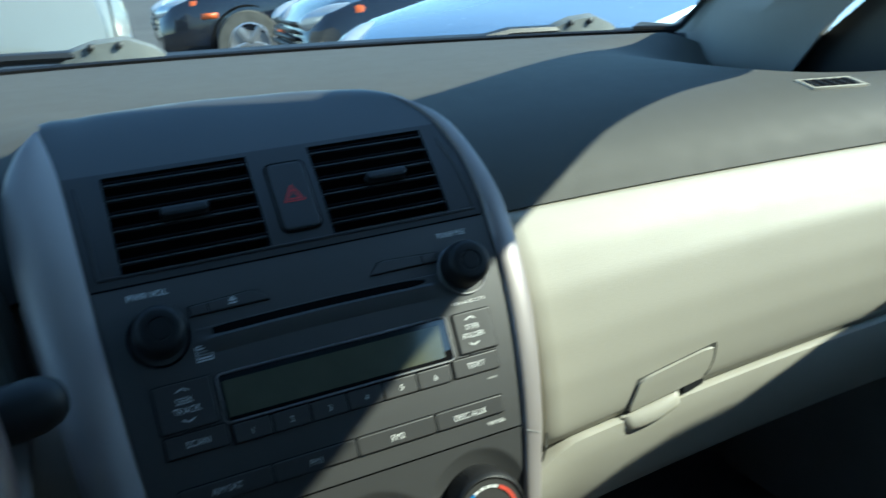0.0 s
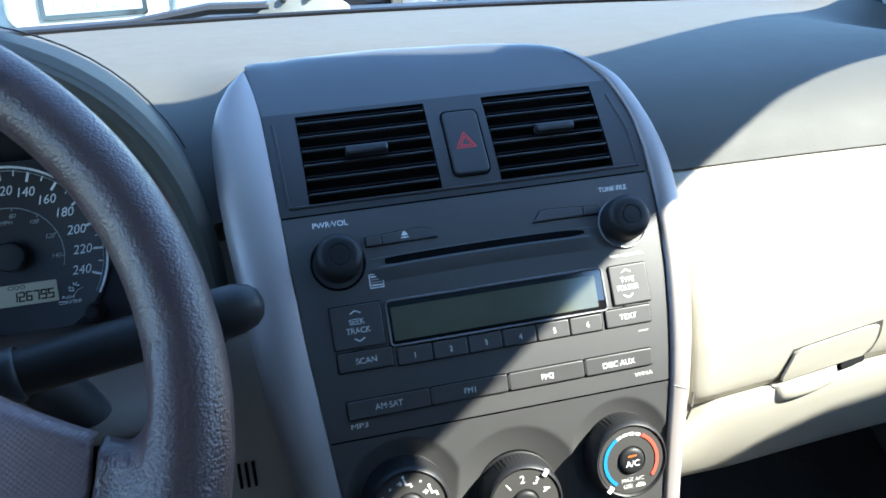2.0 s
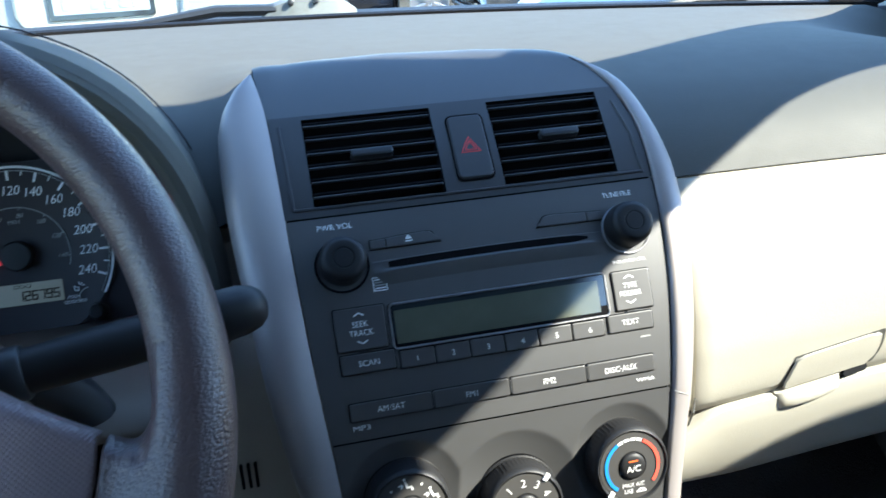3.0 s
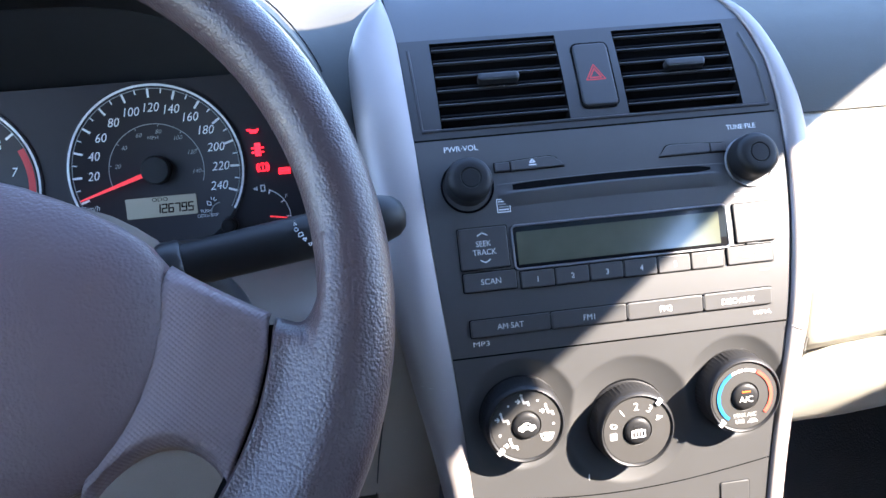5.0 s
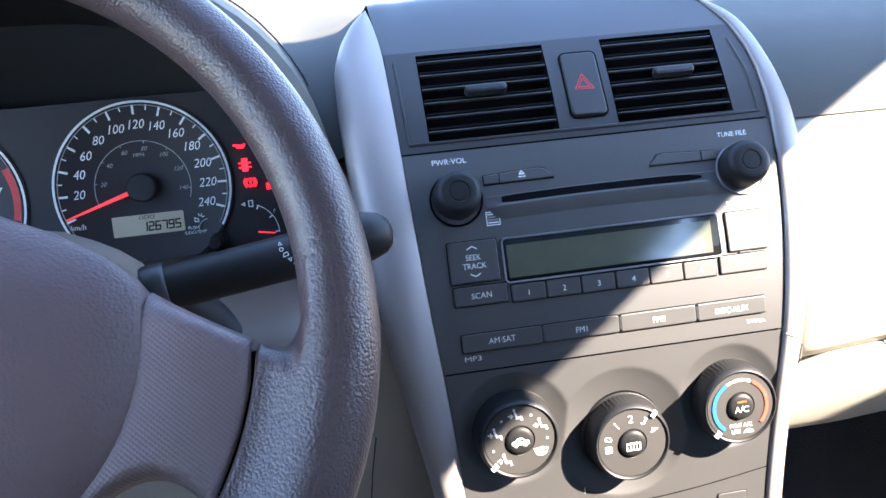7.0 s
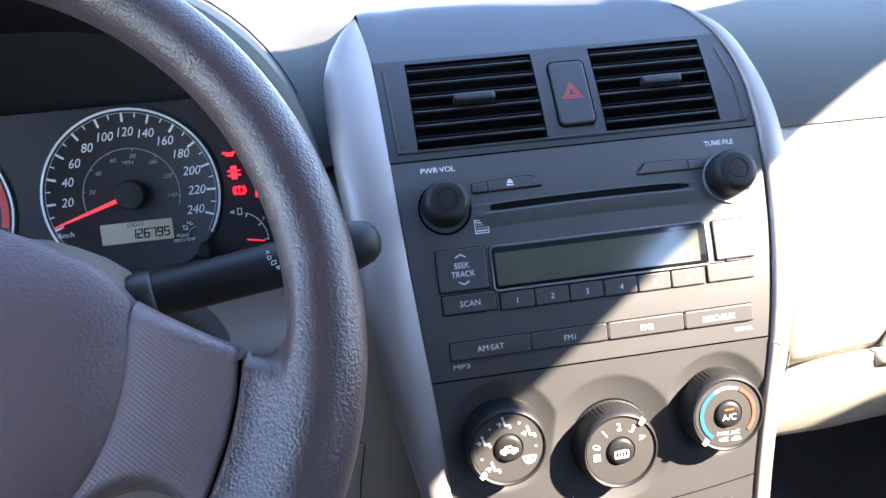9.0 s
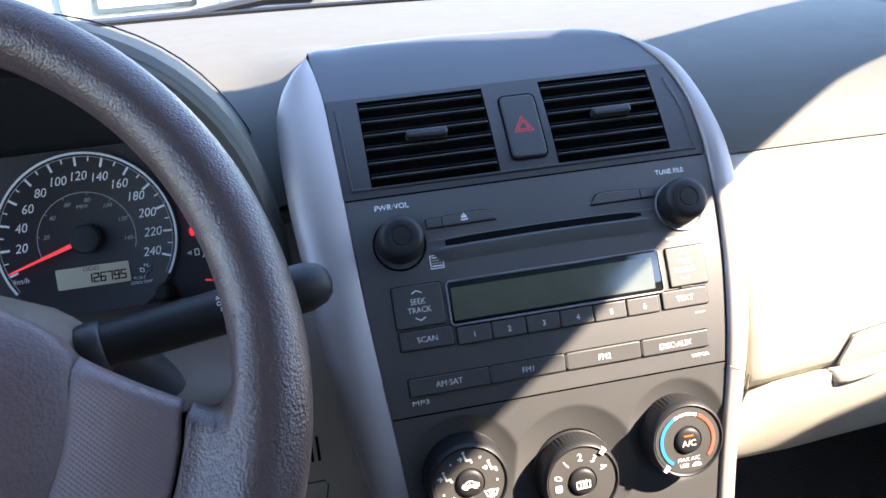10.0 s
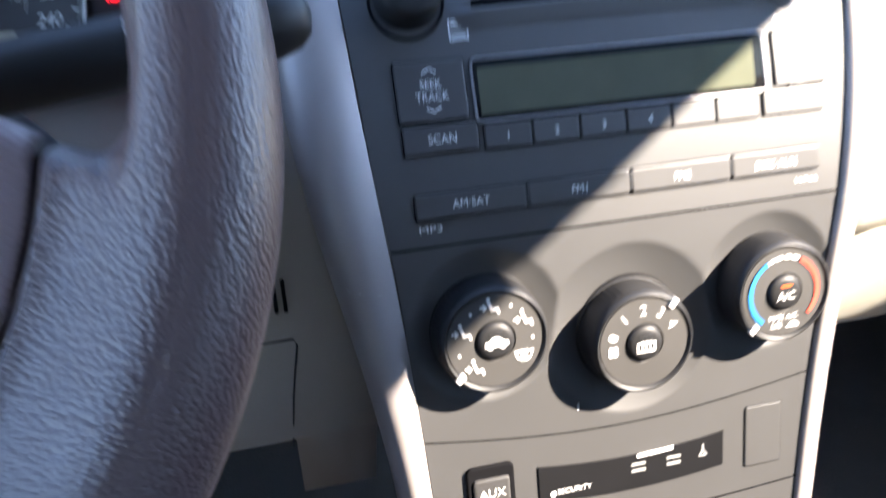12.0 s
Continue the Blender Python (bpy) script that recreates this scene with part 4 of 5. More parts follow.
def build_climate():
    c = thing("climate_control", S(0, -110, -10), "grey climate control panel with three round dials", "climate control")
    part("panel", sheet(lambda f: seam_v(f) + 0.3, -18.5, 0, 150, 76, dish=dish), FACE, c)
    for i, (u, v) in enumerate(KNOBS):
        f = SF(u, v, -9)
        k = part("dial", lathe(f, [(27.5, 0), (27.5, 4.5), (26.5, 6.0), (26.0, 6.0), (25.4, 17), (25.0, 20), (24.2, 22.2), (23.2, 22.9), (22.4, 22.4), (21.9, 21.6), (21.4, 21.6)], 120, ribs=60, rib_depth=0.45, rib_z=(5.5, 18)), KNOB, c, ("black ribbed airflow dial", "black ribbed fan speed dial", "black ribbed temperature dial")[i])
        part("dial_face", lathe(f, [(21.6, 20), (21.6, 21.9), (9.6, 22.1), (9.0, 21.4), (1, 21.4)], 48), DIALF, k, "matt grey dial face")
        part("push_button", lathe(f, [(8.6, 20), (8.6, 22.6), (8.0, 23.4), (6, 24.0), (1, 24.2)], 32), KNOB, k, "round push button")
        g = f @ Matrix.Translation((0, 0, 0.0222))
        t = f @ Matrix.Translation((0, 0, 0.0242))
        stroke(t, [(-2.6, 3.8), (2.6, 3.8)], 1.0, DARK if i < 2 else ORANGE, k, "indicator")
        if i == 0:
            for a in (95, 30, 160, 230, 325):
                rr = 15.6
                cx, cy = rr * math.cos(radians(a)), rr * math.sin(radians(a))
                if a == 325:
                    stroke(g, [(cx - 4.2, cy + 2.0), (cx + 4.2, cy + 2.0), (cx + 2.6, cy - 1.6), (cx - 2.6, cy - 1.6)], 0.8, LEGEND, k, "symbol", closed=True)
                    for dx in (-1.4, 0, 1.4):
                        stroke(g, [(cx + dx, cy + 2.8), (cx + dx * 0.8, cy - 2.6)], 0.55, LEGEND, k, "symbol")
                else:
                    # seated figure sign: back, seat, lower leg, and an arrow
                    stroke(g, [(cx - 0.4, cy + 2.4), (cx + 0.8, cy - 1.0), (cx + 3.2, cy - 0.8), (cx + 3.8, cy - 2.6)], 1.35, LEGEND, k, "symbol")
                    part("dot", plate(g, disc(0.95, 10, cx - 0.7, cy + 4.0), 0, 0.15), LEGEND, k)
                    stroke(g, [(cx - 4.4, cy + 0.6), (cx - 2.2, cy + 0.3)], 0.9, LEGEND, k, "symbol")
                    stroke(g, [(cx - 3.0, cy + 1.5), (cx - 1.8, cy + 0.3), (cx - 3.0, cy - 0.9)], 0.8, LEGEND, k, "symbol")
            for a in (127, 62, 195, 357):
                part("dot", plate(g, disc(0.75, 10, 17.2 * math.cos(radians(a)), 17.2 * math.sin(radians(a))), 0, 0.15), LEGEND, k)
            stroke(t, [(-5, -1.6), (-4.8, 0.0), (-3, 0.4), (-1.6, 2.0), (1.2, 2.0), (2.8, 0.5), (5, 0.0), (5.2, -1.6)], 0.8, LEGEND, k, "symbol", closed=True)
            for cx in (-2.9, 2.9):
                stroke(t, arc(1.1, 0, 360, 8, cx, -1.8), 0.7, LEGEND, k, "symbol")
            stroke(t, [(1.8, -0.3), (-1.4, -0.3), (-0.4, 0.6)], 0.6, LEGEND, k, "symbol")
            a = 222
        elif i == 1:
            for s, ang in (("0", 163), ("1", 127), ("2", 91), ("3", 58), ("4", 27)):
                text(g @ Matrix.Translation((15.6e-3 * math.cos(radians(ang)), 15.6e-3 * math.sin(radians(ang)), 0)) @ Matrix.Rotation(radians(ang - 91), 4, "Z"), s, 5.0, LEGEND, k)
            cx, cy = 15.6 * math.cos(radians(188)), 15.6 * math.sin(radians(188))
            for a in (45, 135, 225, 315):
                part("fan_mark", plate(g, disc(1.35, 10, cx + 1.5 * math.cos(radians(a)), cy + 1.5 * math.sin(radians(a))), 0, 0.15), LEGEND, k)
            stroke(t, [(-4.2, 0.8), (4.2, 0.8), (4.2, -3.4), (-4.2, -3.4)], 0.8, LEGEND, k, "symbol", closed=True)
            for dx in (-1.9, 0, 1.9):
                stroke(t, [(dx, 1.6), (dx, -2.4)], 0.7, LEGEND, k, "symbol")
            a = 50
        else:
            band(g, 16.4, 18.6, 120, 232, 0, BLUEP, k, "cold_scale")
            band(g, 16.4, 18.6, -42, 62, 0, WARM, k, "warm_scale")
            for a0 in (66, 80, 94, 108):
                band(g, 16.6, 18.4, a0, a0 + 11, 0, LEGEND, k, "scale", 6)
            text(t @ Matrix.Translation((0, -0.0014, 0)), "A/C", 4.0, LEGEND, k)
            text(g @ Matrix.Translation((0, -0.0125, 0)), "MAX A/C", 2.6, LEGEND, k)
            text(g @ Matrix.Translation((-0.0035, -0.0165, 0)), "USE", 2.6, LEGEND, k)
            stroke(g, [(2, -17.4), (4, -15.6), (7, -16), (8, -17.4)], 0.8, LEGEND, k, "symbol", closed=True)
            a = 226
        ca, sa = math.cos(radians(a)), math.sin(radians(a))
        m = f @ Matrix.Translation((22.6e-3 * ca, 22.6e-3 * sa, 0.0222)) @ Matrix.Rotation(radians(a), 4, "Z")
        part("pointer", plate(m, rrect(4.6, 3.2, 0.5, 2), -1, 1.0, 0.3), LEGEND, k, "white pointer mark")
    stroke(SF(-29, -104, 0.1), [(0, -1.5), (0, 1.5)], 0.8, LEGEND, c, "mark")


def build_lower_panel():
    p = thing("switch_panel", S(0, -170, -10), "grey lower panel with a socket, warning strip and blank", "switch panel")
    part("panel", sheet(-225, lambda f: seam_v(f) - 0.4, 0, 40, 24), FACE, p)
    k = SF(-75, -142, 0)
    part("socket_frame", plate(k, rrect(23.5, 36, 3), -2, 2.0, 1.0), BLACK, p)
    part("socket_cap", plate(k @ Matrix.Translation((0, -0.002, 0)), rrect(18, 28, 2), 0, 3.4, 1.2), KEYCAP, p, "square socket cap")
    text(SF(-75, -138, 3.5), "AUX", 4.4, LEGEND, p)
    out = []
    for i in range(9):
        u = -51 + 98.5 * i / 8
        out.append((u + 2, 5.5 - 4.0 * (1 - ((u + 2) / 50) ** 2) * 0.9 + 6))
    low = [(x, y - 19) for x, y in reversed(out)]
    w = SF(-2, -142, 0)
    part("warning_strip", plate(w, out + low, -2, 0.8, 0.3), FRIT, p, "glossy black warning strip")
    text(SF(-33, -146, 0.95), "SECURITY", 2.8, LEGEND, p)
    part("led", plate(SF(-44, -146.5, 0.8), disc(1.6, 14), 0, 0.3), LEGEND, p)
    stroke(SF(10, -134.8, 0.9), [(-9, -0.4), (9, 0.4)], 2.2, LEGEND, p, "mark")
    for u in (1, 20):
        for j in range(2):
            stroke(SF(u, -139.5 - 3.4 * j, 0.9), [(-3.2, 0), (3.2, 0)], 1.6, DIM, p, "mark")
    stroke(SF(36, -139, 0.9), [(0, 3), (0, 0), (2, -3), (-2, -3), (0, 0)], 0.9, DIM, p, "symbol")
    part("blank_gap", plate(SF(69.8, -137.3, 0), rrect(21, 34.5, 1.6), -2, 0.25), DARK, p)
    part("blank", plate(SF(69.8, -137.3, 0), rrect(20, 33.5, 1.4), -2, 0.9, 0.6), FACE, p, "blank switch cover")
    part("seam", tube([S(smooth_list(LEFT_IN, -166) + (smooth_list(RIGHT_IN, -166) - smooth_list(LEFT_IN, -166)) * i / 12, -165 - 4 * math.sin(math.pi * i / 12), 0) for i in range(13)], [0.0005] * 13, 6), BLACK, p)


# ======== instruments ========
C_O, C_T = Vector((-0.285, 0.516, 0.87)), radians(18)


def CF(u, v, n=0.0):
    t = Vector((0, math.sin(C_T), math.cos(C_T)))
    m = Matrix((Vector((1, 0, 0)), t, Vector((1, 0, 0)).cross(t))).transposed().to_4x4()
    m.translation = C_O
    return m @ Matrix.Translation((u * 0.001, v * 0.001, n * 0.001))


def gauge(c, u, v, labels, a_first, step, needle_at, minor, mph):
    f = CF(u, v, 0)
    part("dial", lathe(f, [(60, 0), (60, 1.2), (58, 1.6), (57, 0.9), (1, 0.9)], 64), CLUSTER, c)
    band(f, 57.3, 58.8, -32, 212, 1.5, LEGEND, c, "ring", 60)
    band(f, 55.4, 55.9, -32, 212, 1.0, DIM, c, "ring", 60)
    g = f @ Matrix.Translation((0, 0, 0.001))
    for i in range(2 * len(labels) + minor):
        a = a_first + step * 0.5 - i * step / 2 + step / 2
        big = i % 2 == 0
        tick = bmesh.new()
        r0, r1 = (49.5 if big else 52.5), 56
        ca, sa = math.cos(radians(a)), math.sin(radians(a))
        w = 0.75 if big else 0.4
        plate(g, [(r0 * ca - w * sa, r0 * sa + w * ca), (r1 * ca - w * sa, r1 * sa + w * ca), (r1 * ca + w * sa, r1 * sa - w * ca), (r0 * ca + w * sa, r0 * sa - w * ca)], 0, 0.2, 0, tick)
        part("tick", tick, LEGEND, c, smooth=False)
    for i, s in enumerate(labels):
        a = radians(a_first - step * i)
        text(g @ Matrix.Translation((42.5e-3 * math.cos(a), 42.5e-3 * math.sin(a), 0)), s, 6.0, LEGEND, c, "numeral", shear=0.26, stretch=0.92)
    if mph:
        band(f, 31.4, 31.9, -18, 200, 0.9, DIM, c, "ring", 40)
        for s in range(20, 160, 20):
            a = radians(199.5 - 18.28 * s * 1.609 / 20)
            text(g @ Matrix.Translation((26.2e-3 * math.cos(a), 26.2e-3 * math.sin(a), 0)), str(s), 2.9, DIM, c, "numeral", shear=0.35)
            stroke(g, [(30 * math.cos(a), 30 * math.sin(a)), (31.6 * math.cos(a), 31.6 * math.sin(a))], 0.5, DIM, c, "tick")
        text(g @ Matrix.Translation((0, 0.022, 0)), "MPH", 2.6, DIM, c)
        text(g @ Matrix.Translation((-0.046, -0.0225, 0)), "km/h", 3.6, LEGEND, c, shear=0.2)
    a = radians(needle_at)
    nd = bmesh.new()
    ca, sa = math.cos(a), math.sin(a)
    plate(f, [(8 * ca - 1.5 * sa, 8 * sa + 1.5 * ca), (54 * ca - 0.5 * sa, 54 * sa + 0.5 * ca), (54 * ca + 0.5 * sa, 54 * sa - 0.5 * ca), (8 * ca + 1.5 * sa, 8 * sa - 1.5 * ca)], 5, 6, 0, nd)
    part("needle", nd, NEEDLE, c, "red needle at rest", smooth=False)
    part("needle_hub", lathe(f, [(10, 1), (9.6, 8), (8.6, 9), (1, 9.2)], 32), KNOB, c)


def build_cluster():
    c = thing("instrument_cluster", CF(0, -60, -5).translation, "dark instrument cluster with white gauges and red lamps", "gauges")
    part("face", plate(CF(-75, 0, -2), rrect(360, 122, 20), -3, 1.6, 0.5), CLUSTER, c)
    gauge(c, -6, 0, [str(s) for s in range(20, 260, 20)], 181.2, 18.28, 198, 1, True)
    gauge(c, -141, 0, [str(s) for s in range(1, 8)], 171, 27, 198, 0, False)
    band(CF(-141, 0, 0), 51, 55.5, -14, 24, 1.6, RED, c, "red_zone", 14)
    part("odometer", plate(CF(-5.8, -25.2, 0), rrect(47.5, 14, 0.8), 0, 1.7, 0.2), ODO, c, "pale grey odometer window")
    text(CF(-6.5, -20.4, 1.75), "ODO", 2.6, BLACK, c, "mark", stretch=1.25)
    bars = {"a": ((0, 3), (3, 3)), "b": ((3, 3), (3, 0)), "c": ((3, 0), (3, -3)), "d": ((0, -3), (3, -3)), "e": ((0, 0), (0, -3)), "f": ((0, 3), (0, 0)), "g": ((0, 0), (3, 0))}
    for i, segs in enumerate(("bc", "abged", "acdefg", "abc", "abcdfg", "acdfg")):
        for q in segs:
            (xa, za), (xb, zb_) = bars[q]
            stroke(CF(-10.0 + 4.45 * i, -26.6, 1.75), [(xa + 0.08 * za, za * 0.93), (xb + 0.08 * zb_, zb_ * 0.93)], 0.95, BLACK, c, "digits")
    text(CF(79, -26, 1.7), "F", 2.6, LEGEND, c, shear=0.2)
    text(CF(23.5, -31.2, 1.7), "PUSH", 2.2, LEGEND, c)
    text(CF(24.5, -34.4, 1.7), "ODO/TRIP", 2.2, LEGEND, c)
    stroke(CF(27, -26, 1.7), [(-2, 1.6), (0.4, 0.6), (0.4, -1.4), (-2, -1)], 0.6, LEGEND, c, "symbol", closed=True)
    for a in (20, 60, 100):
        stroke(CF(28.5, -25, 1.7), [(1.5 * math.cos(radians(a)), 1.5 * math.sin(radians(a))), (3.2 * math.cos(radians(a)), 3.2 * math.sin(radians(a)))], 0.6, LEGEND, c, "symbol")
    stroke(CF(34, -33, 1.7), arc(7, 95, 200, 8), 0.7, DIM, c, "symbol")
    part("trip_knob", lathe(CF(38, -42.5, 0), [(6.4, 0), (6.4, 3), (5.2, 3.5), (4.8, 11), (3.8, 12), (1, 12.1)], 24), KNOB, c, "black trip reset knob")
    # red tell-tales
    f = CF(61, 21, 1.7)
    stroke(f, [(-3.6, 0.8), (-1.4, 0.8), (-1, -1), (2.4, -1), (3.8, 1)], 1.3, WARN, c, "warning_lamp")
    stroke(f, [(-1.4, 0), (2.6, 0)], 1.8, WARN, c, "warning_lamp")
    f = CF(63.3, 8, 1.7)
    stroke(f, [(0, 3.2), (0, -3.2)], 4.0, WARN, c, "warning_lamp")
    stroke(f, [(-4, 1.2), (4, 1.2)], 1.1, WARN, c, "warning_lamp")
    stroke(f, [(-4, -1.8), (4, -1.8)], 1.1, WARN, c, "warning_lamp")
    f = CF(65.5, -4.5, 1.7)
    stroke(f, arc(2.7, 0, 360, 14), 0.8, WARN, c, "warning_lamp")
    stroke(f, [(0, 1.4), (0, -1.4)], 0.9, WARN, c, "warning_lamp")
    for a in (0, 180):
        stroke(f, arc(4.1, a - 45, a + 45, 6), 0.8, WARN, c, "warning_lamp")
    f = CF(80, -8, 1.7)
    stroke(f, [(-3.6, -2), (3.6, -2), (3.6, 1.6), (-3.6, 1.6)], 0.9, WARN, c, "warning_lamp", closed=True)
    stroke(f, [(-3.4, -0.2), (3.4, -0.2)], 1.6, WARN, c, "warning_lamp")
    # fuel gauge
    stroke(CF(63.5, -19, 1.7), [(-1, -2), (-1, 2), (1.6, 2), (1.6, -2)], 0.8, LEGEND, c, "symbol", closed=True)
    stroke(CF(59, -19, 1.7), [(-1.4, 0), (0.8, 1), (0.8, -1)], 0.7, LEGEND, c, "symbol", closed=True)
    stroke(CF(60, -40, 1.7), arc(21, -2, 68, 12), 0.6, LEGEND, c, "scale")
    for a in (0, 33, 66):
        stroke(CF(60, -40, 1.7), [(18.5 * math.cos(radians(a)), 18.5 * math.sin(radians(a))), (21 * math.cos(radians(a)), 21 * math.sin(radians(a)))], 0.9, LEGEND, c, "tick")
    stroke(CF(61, -40, 2.4), [(6, 0.9), (17, -1.0)], 1.1, NEEDLE, c, "fuel_needle")
    # binnacle: hood rim, outer skin and dark inner throat
    b = thing("binnacle_hood", (-0.365, 0.47, 0.84), "charcoal and grey hood arching over the instruments", "instrument hood")
    cx, hw, hz, zb = -0.365, 0.200, 0.186, 0.832

    def ring(y, grow, tilt=0.0, lo=-8):
        pts = []
        for i in range(41):
            a = radians(lo + (180 - 2 * lo) * i / 40)
            ca, sa = math.cos(a), math.sin(a)
            px = math.copysign(abs(ca) ** 0.74, ca) * (hw + grow)
            pz = math.copysign(abs(sa) ** 0.74, sa) * (hz + grow)
            pts.append(Vector((cx + px, y + tilt * (pz / hz), zb + pz)))
        return pts

    part("outer_skin", surf([ring(0.452, 0.004), ring(0.458, 0.008), ring(0.49, 0.006, 0.01), ring(0.54, -0.004, 0.03), ring(0.62, -0.03, 0.06), ring(0.72, -0.075, 0.08)]), PAD, b, "grey-beige outer skin of the hood")
    part("rim", surf([ring(0.4535, 0.005), ring(0.449, 0.001), ring(0.449, -0.004), ring(0.455, -0.009)]), PAD, b, "smooth grey front rim")
    part("seam", tube(ring(0.497, 0.0068, 0.012), [0.0006] * 41, 6), DARK, b)
    part("throat", surf([ring(0.455, -0.009), ring(0.50, -0.022), ring(0.545, -0.040, 0.01), ring(0.60, -0.16, 0.03)]), DARK, b, "matt black inner throat")
    part("lower_shelf", surf([[Vector((x, y, z)) for x in np.linspace(-0.56, -0.165, 12)] for y, z in ((0.36, 0.818), (0.40, 0.822), (0.46, 0.825), (0.515, 0.822))]), COLUMN, b, thick=0.01)


# ======== steering wheel, column, stalk ========
W_O, W_T = Vector((-0.3364, 0.255, 0.8996)), radians(34.3)


def WF(u, v, n=0.0):
    t = Vector((0, math.sin(W_T), math.cos(W_T)))
    m = Matrix((Vector((1, 0, 0)), t, Vector((1, 0, 0)).cross(t))).transposed().to_4x4()
    m.translation = W_O
    return m @ Matrix.Translation((u * 0.001, v * 0.001, n * 0.001))


def loft_panel(outline_rows, n_rows):
    rows = []
    for (pts, ns) in zip(outline_rows, n_rows):
        rows.append([WF(0, 0, 0) @ Vector((u * 0.001, v * 0.001, n * 0.001)) for (u, v), n in zip(pts, ns)])
    return rows


def build_wheel():
    w = thing("steering_wheel", W_O - Vector((0, -0.03, 0.05)), "dark grey grained steering wheel with a covered hub", "steering wheel")
    m = WF(0, 0)
    rows = []
    R, r = 169.1, 14.4
    for i in range(144):
        a = 2 * math.pi * i / 144
        thick = r + 1.3 * math.exp(-(((math.degrees(a) + 180) % 360 - 180 + 12) / 22) ** 2) + 1.3 * math.exp(-((math.degrees(a) - 192) / 22) ** 2)
        row = []
        for j in range(20):
            b = 2 * math.pi * j / 20
            rr = R + thick * math.cos(b)
            row.append(m @ Vector((rr * math.cos(a) * 0.001, rr * math.sin(a) * 0.001, 1.12 * thick * math.sin(b) * 0.001)))
        rows.append(row)
    rows.append(rows[0])
    bm = surf(rows, close=True)
    bmesh.ops.remove_doubles(bm, verts=bm.verts, dist=1e-6)
    part("rim", bm, WHEEL, w)
    for s in (1, -1):
        # web that joins the rim to the spoke, running smoothly into the rim
        rows = []
        for i in range(41):
            f = i / 40
            row = []
            for j in range(33):
                rr = 136.6 + 33.6 * j / 32
                a0 = -6.3 - 0.8 * min(1, max(0, (rr - 137.2) / 7)) + 12.5 * min(1, max(0, (rr - 145.5) / 13)) ** 2.2
                ang = radians(a0 + (-43 - a0) * f)
                thick = r + 1.3 * math.exp(-((math.degrees(ang) + 12) / 22) ** 2)
                inside = abs(rr - R) < thick
                nr = 1.12 * math.sqrt(max(0.0, thick ** 2 - (rr - R) ** 2)) if inside else -6.0
                q = min(1, max(0, (rr - 138.0) / 28.5))
                n = max(nr, 6.2 + (1.12 * thick - 6.2) * q * q * (3 - 2 * q)) + 0.15
                b = min(1, f / (0.09 + 0.2 * min(1, max(0, (rr - 147) / 9))), (1 - f) / 0.1)
                b = b * (2 - b)
                n = (nr - 0.3) * (1 - b) + n * b
                n -= 2.0 * max(0, 1 - (rr - 136.6) / 1.2) + 0.8 * max(0, (rr - 167) / 3.2)
                row.append(WF(s * rr * math.cos(ang), rr * math.sin(ang), n).translation)
            rows.append(row)
        part("web", surf(rows), WHEEL, w, thick=0.009)
        # slit
        slit = [(133.0, -18.5), (132.4, -25), (131, -32), (128.6, -40), (125.6, -48.5), (122, -57), (118, -65), (113, -74), (107, -84)]
        rowsl = [[WF(s * (a - 1.4), b, n).translation for n in (-14, -1.0)] + [WF(s * (a + 4.4), b, n).translation for n in (-1.0, -14)] for a, b in slit]
        part("slit", surf(rowsl, close=True, cap=True), BLACK, w)
        # dimpled trim of the spoke
        rows = []
        for f in np.linspace(0, 1, 33):
            row = []
            for g in np.linspace(0, 1, 29):
                v_top = 9.5 - 23.0 * g
                arch = math.sin(math.pi * min(1, max(0, (g - 0.06) / 0.94)) ** 0.8) ** 0.8
                v_bot = -80 + 18 * arch
                v = v_top + (v_bot - v_top) * f
                ul = lerp_list([(9.5, 97.5), (-8, 92.5), (-26, 85.5), (-42, 76.5), (-57, 68.5), (-80, 58)], v)
                ur = lerp_list([(-13, 134.4), (-32, 132.0), (-48.5, 126.8), (-62, 120.6), (-72, 115.6), (-84, 108.4)], v)
                u = ul + (ur - ul) * g
                n = 6.0 + 3.2 * math.sin(math.pi * (0.12 + 0.86 * g)) - 1.2 * g - 8 * max(0, 1 - f / 0.09) ** 2 - 12 * max(0, (f - 0.88) / 0.12) ** 2 - 1.2 * max(0, (g - 0.965) / 0.035) ** 2
                row.append(WF(s * u, v, n).translation)
            rows.append(row)
        part("spoke_trim", surf(rows), DOTS, w, "dimpled grey spoke trim", thick=0.006)
    # padded hub cover
    rows = []
    outl = []
    for i in range(65):
        a = radians(-100 + 360 * i / 64)
        outl.append(a)
    edge = [(-90, 88), (-60, 92), (-48, 96), (-30, 98), (-12, 97.5), (4, 97), (12, 91), (24, 78), (38, 67), (55, 60), (72, 56), (90, 55)]

    def rad(a):
        d = math.degrees(a)
        d = (d + 90) % 360 - 90
        if d > 90:
            d = 180 - d
        return lerp_list([(x, y) for x, y in reversed(edge)], d)

    for q, n in ((1.0, -12), (1.0, 2), (0.985, 6.0), (0.95, 9.5), (0.85, 14), (0.7, 18), (0.5, 21.5), (0.3, 23.2), (0.08, 24)):
        rows.append([WF(q * rad(a) * math.cos(a), q * rad(a) * math.sin(a), n).translation for a in outl[:-1]])
    bm = surf(rows, close=True)
    bm.faces.new(list(bm.verts)[-64:])
    part("hub_cover", bm, HUB, w, "grained airbag cover")
    em = bmesh.new()
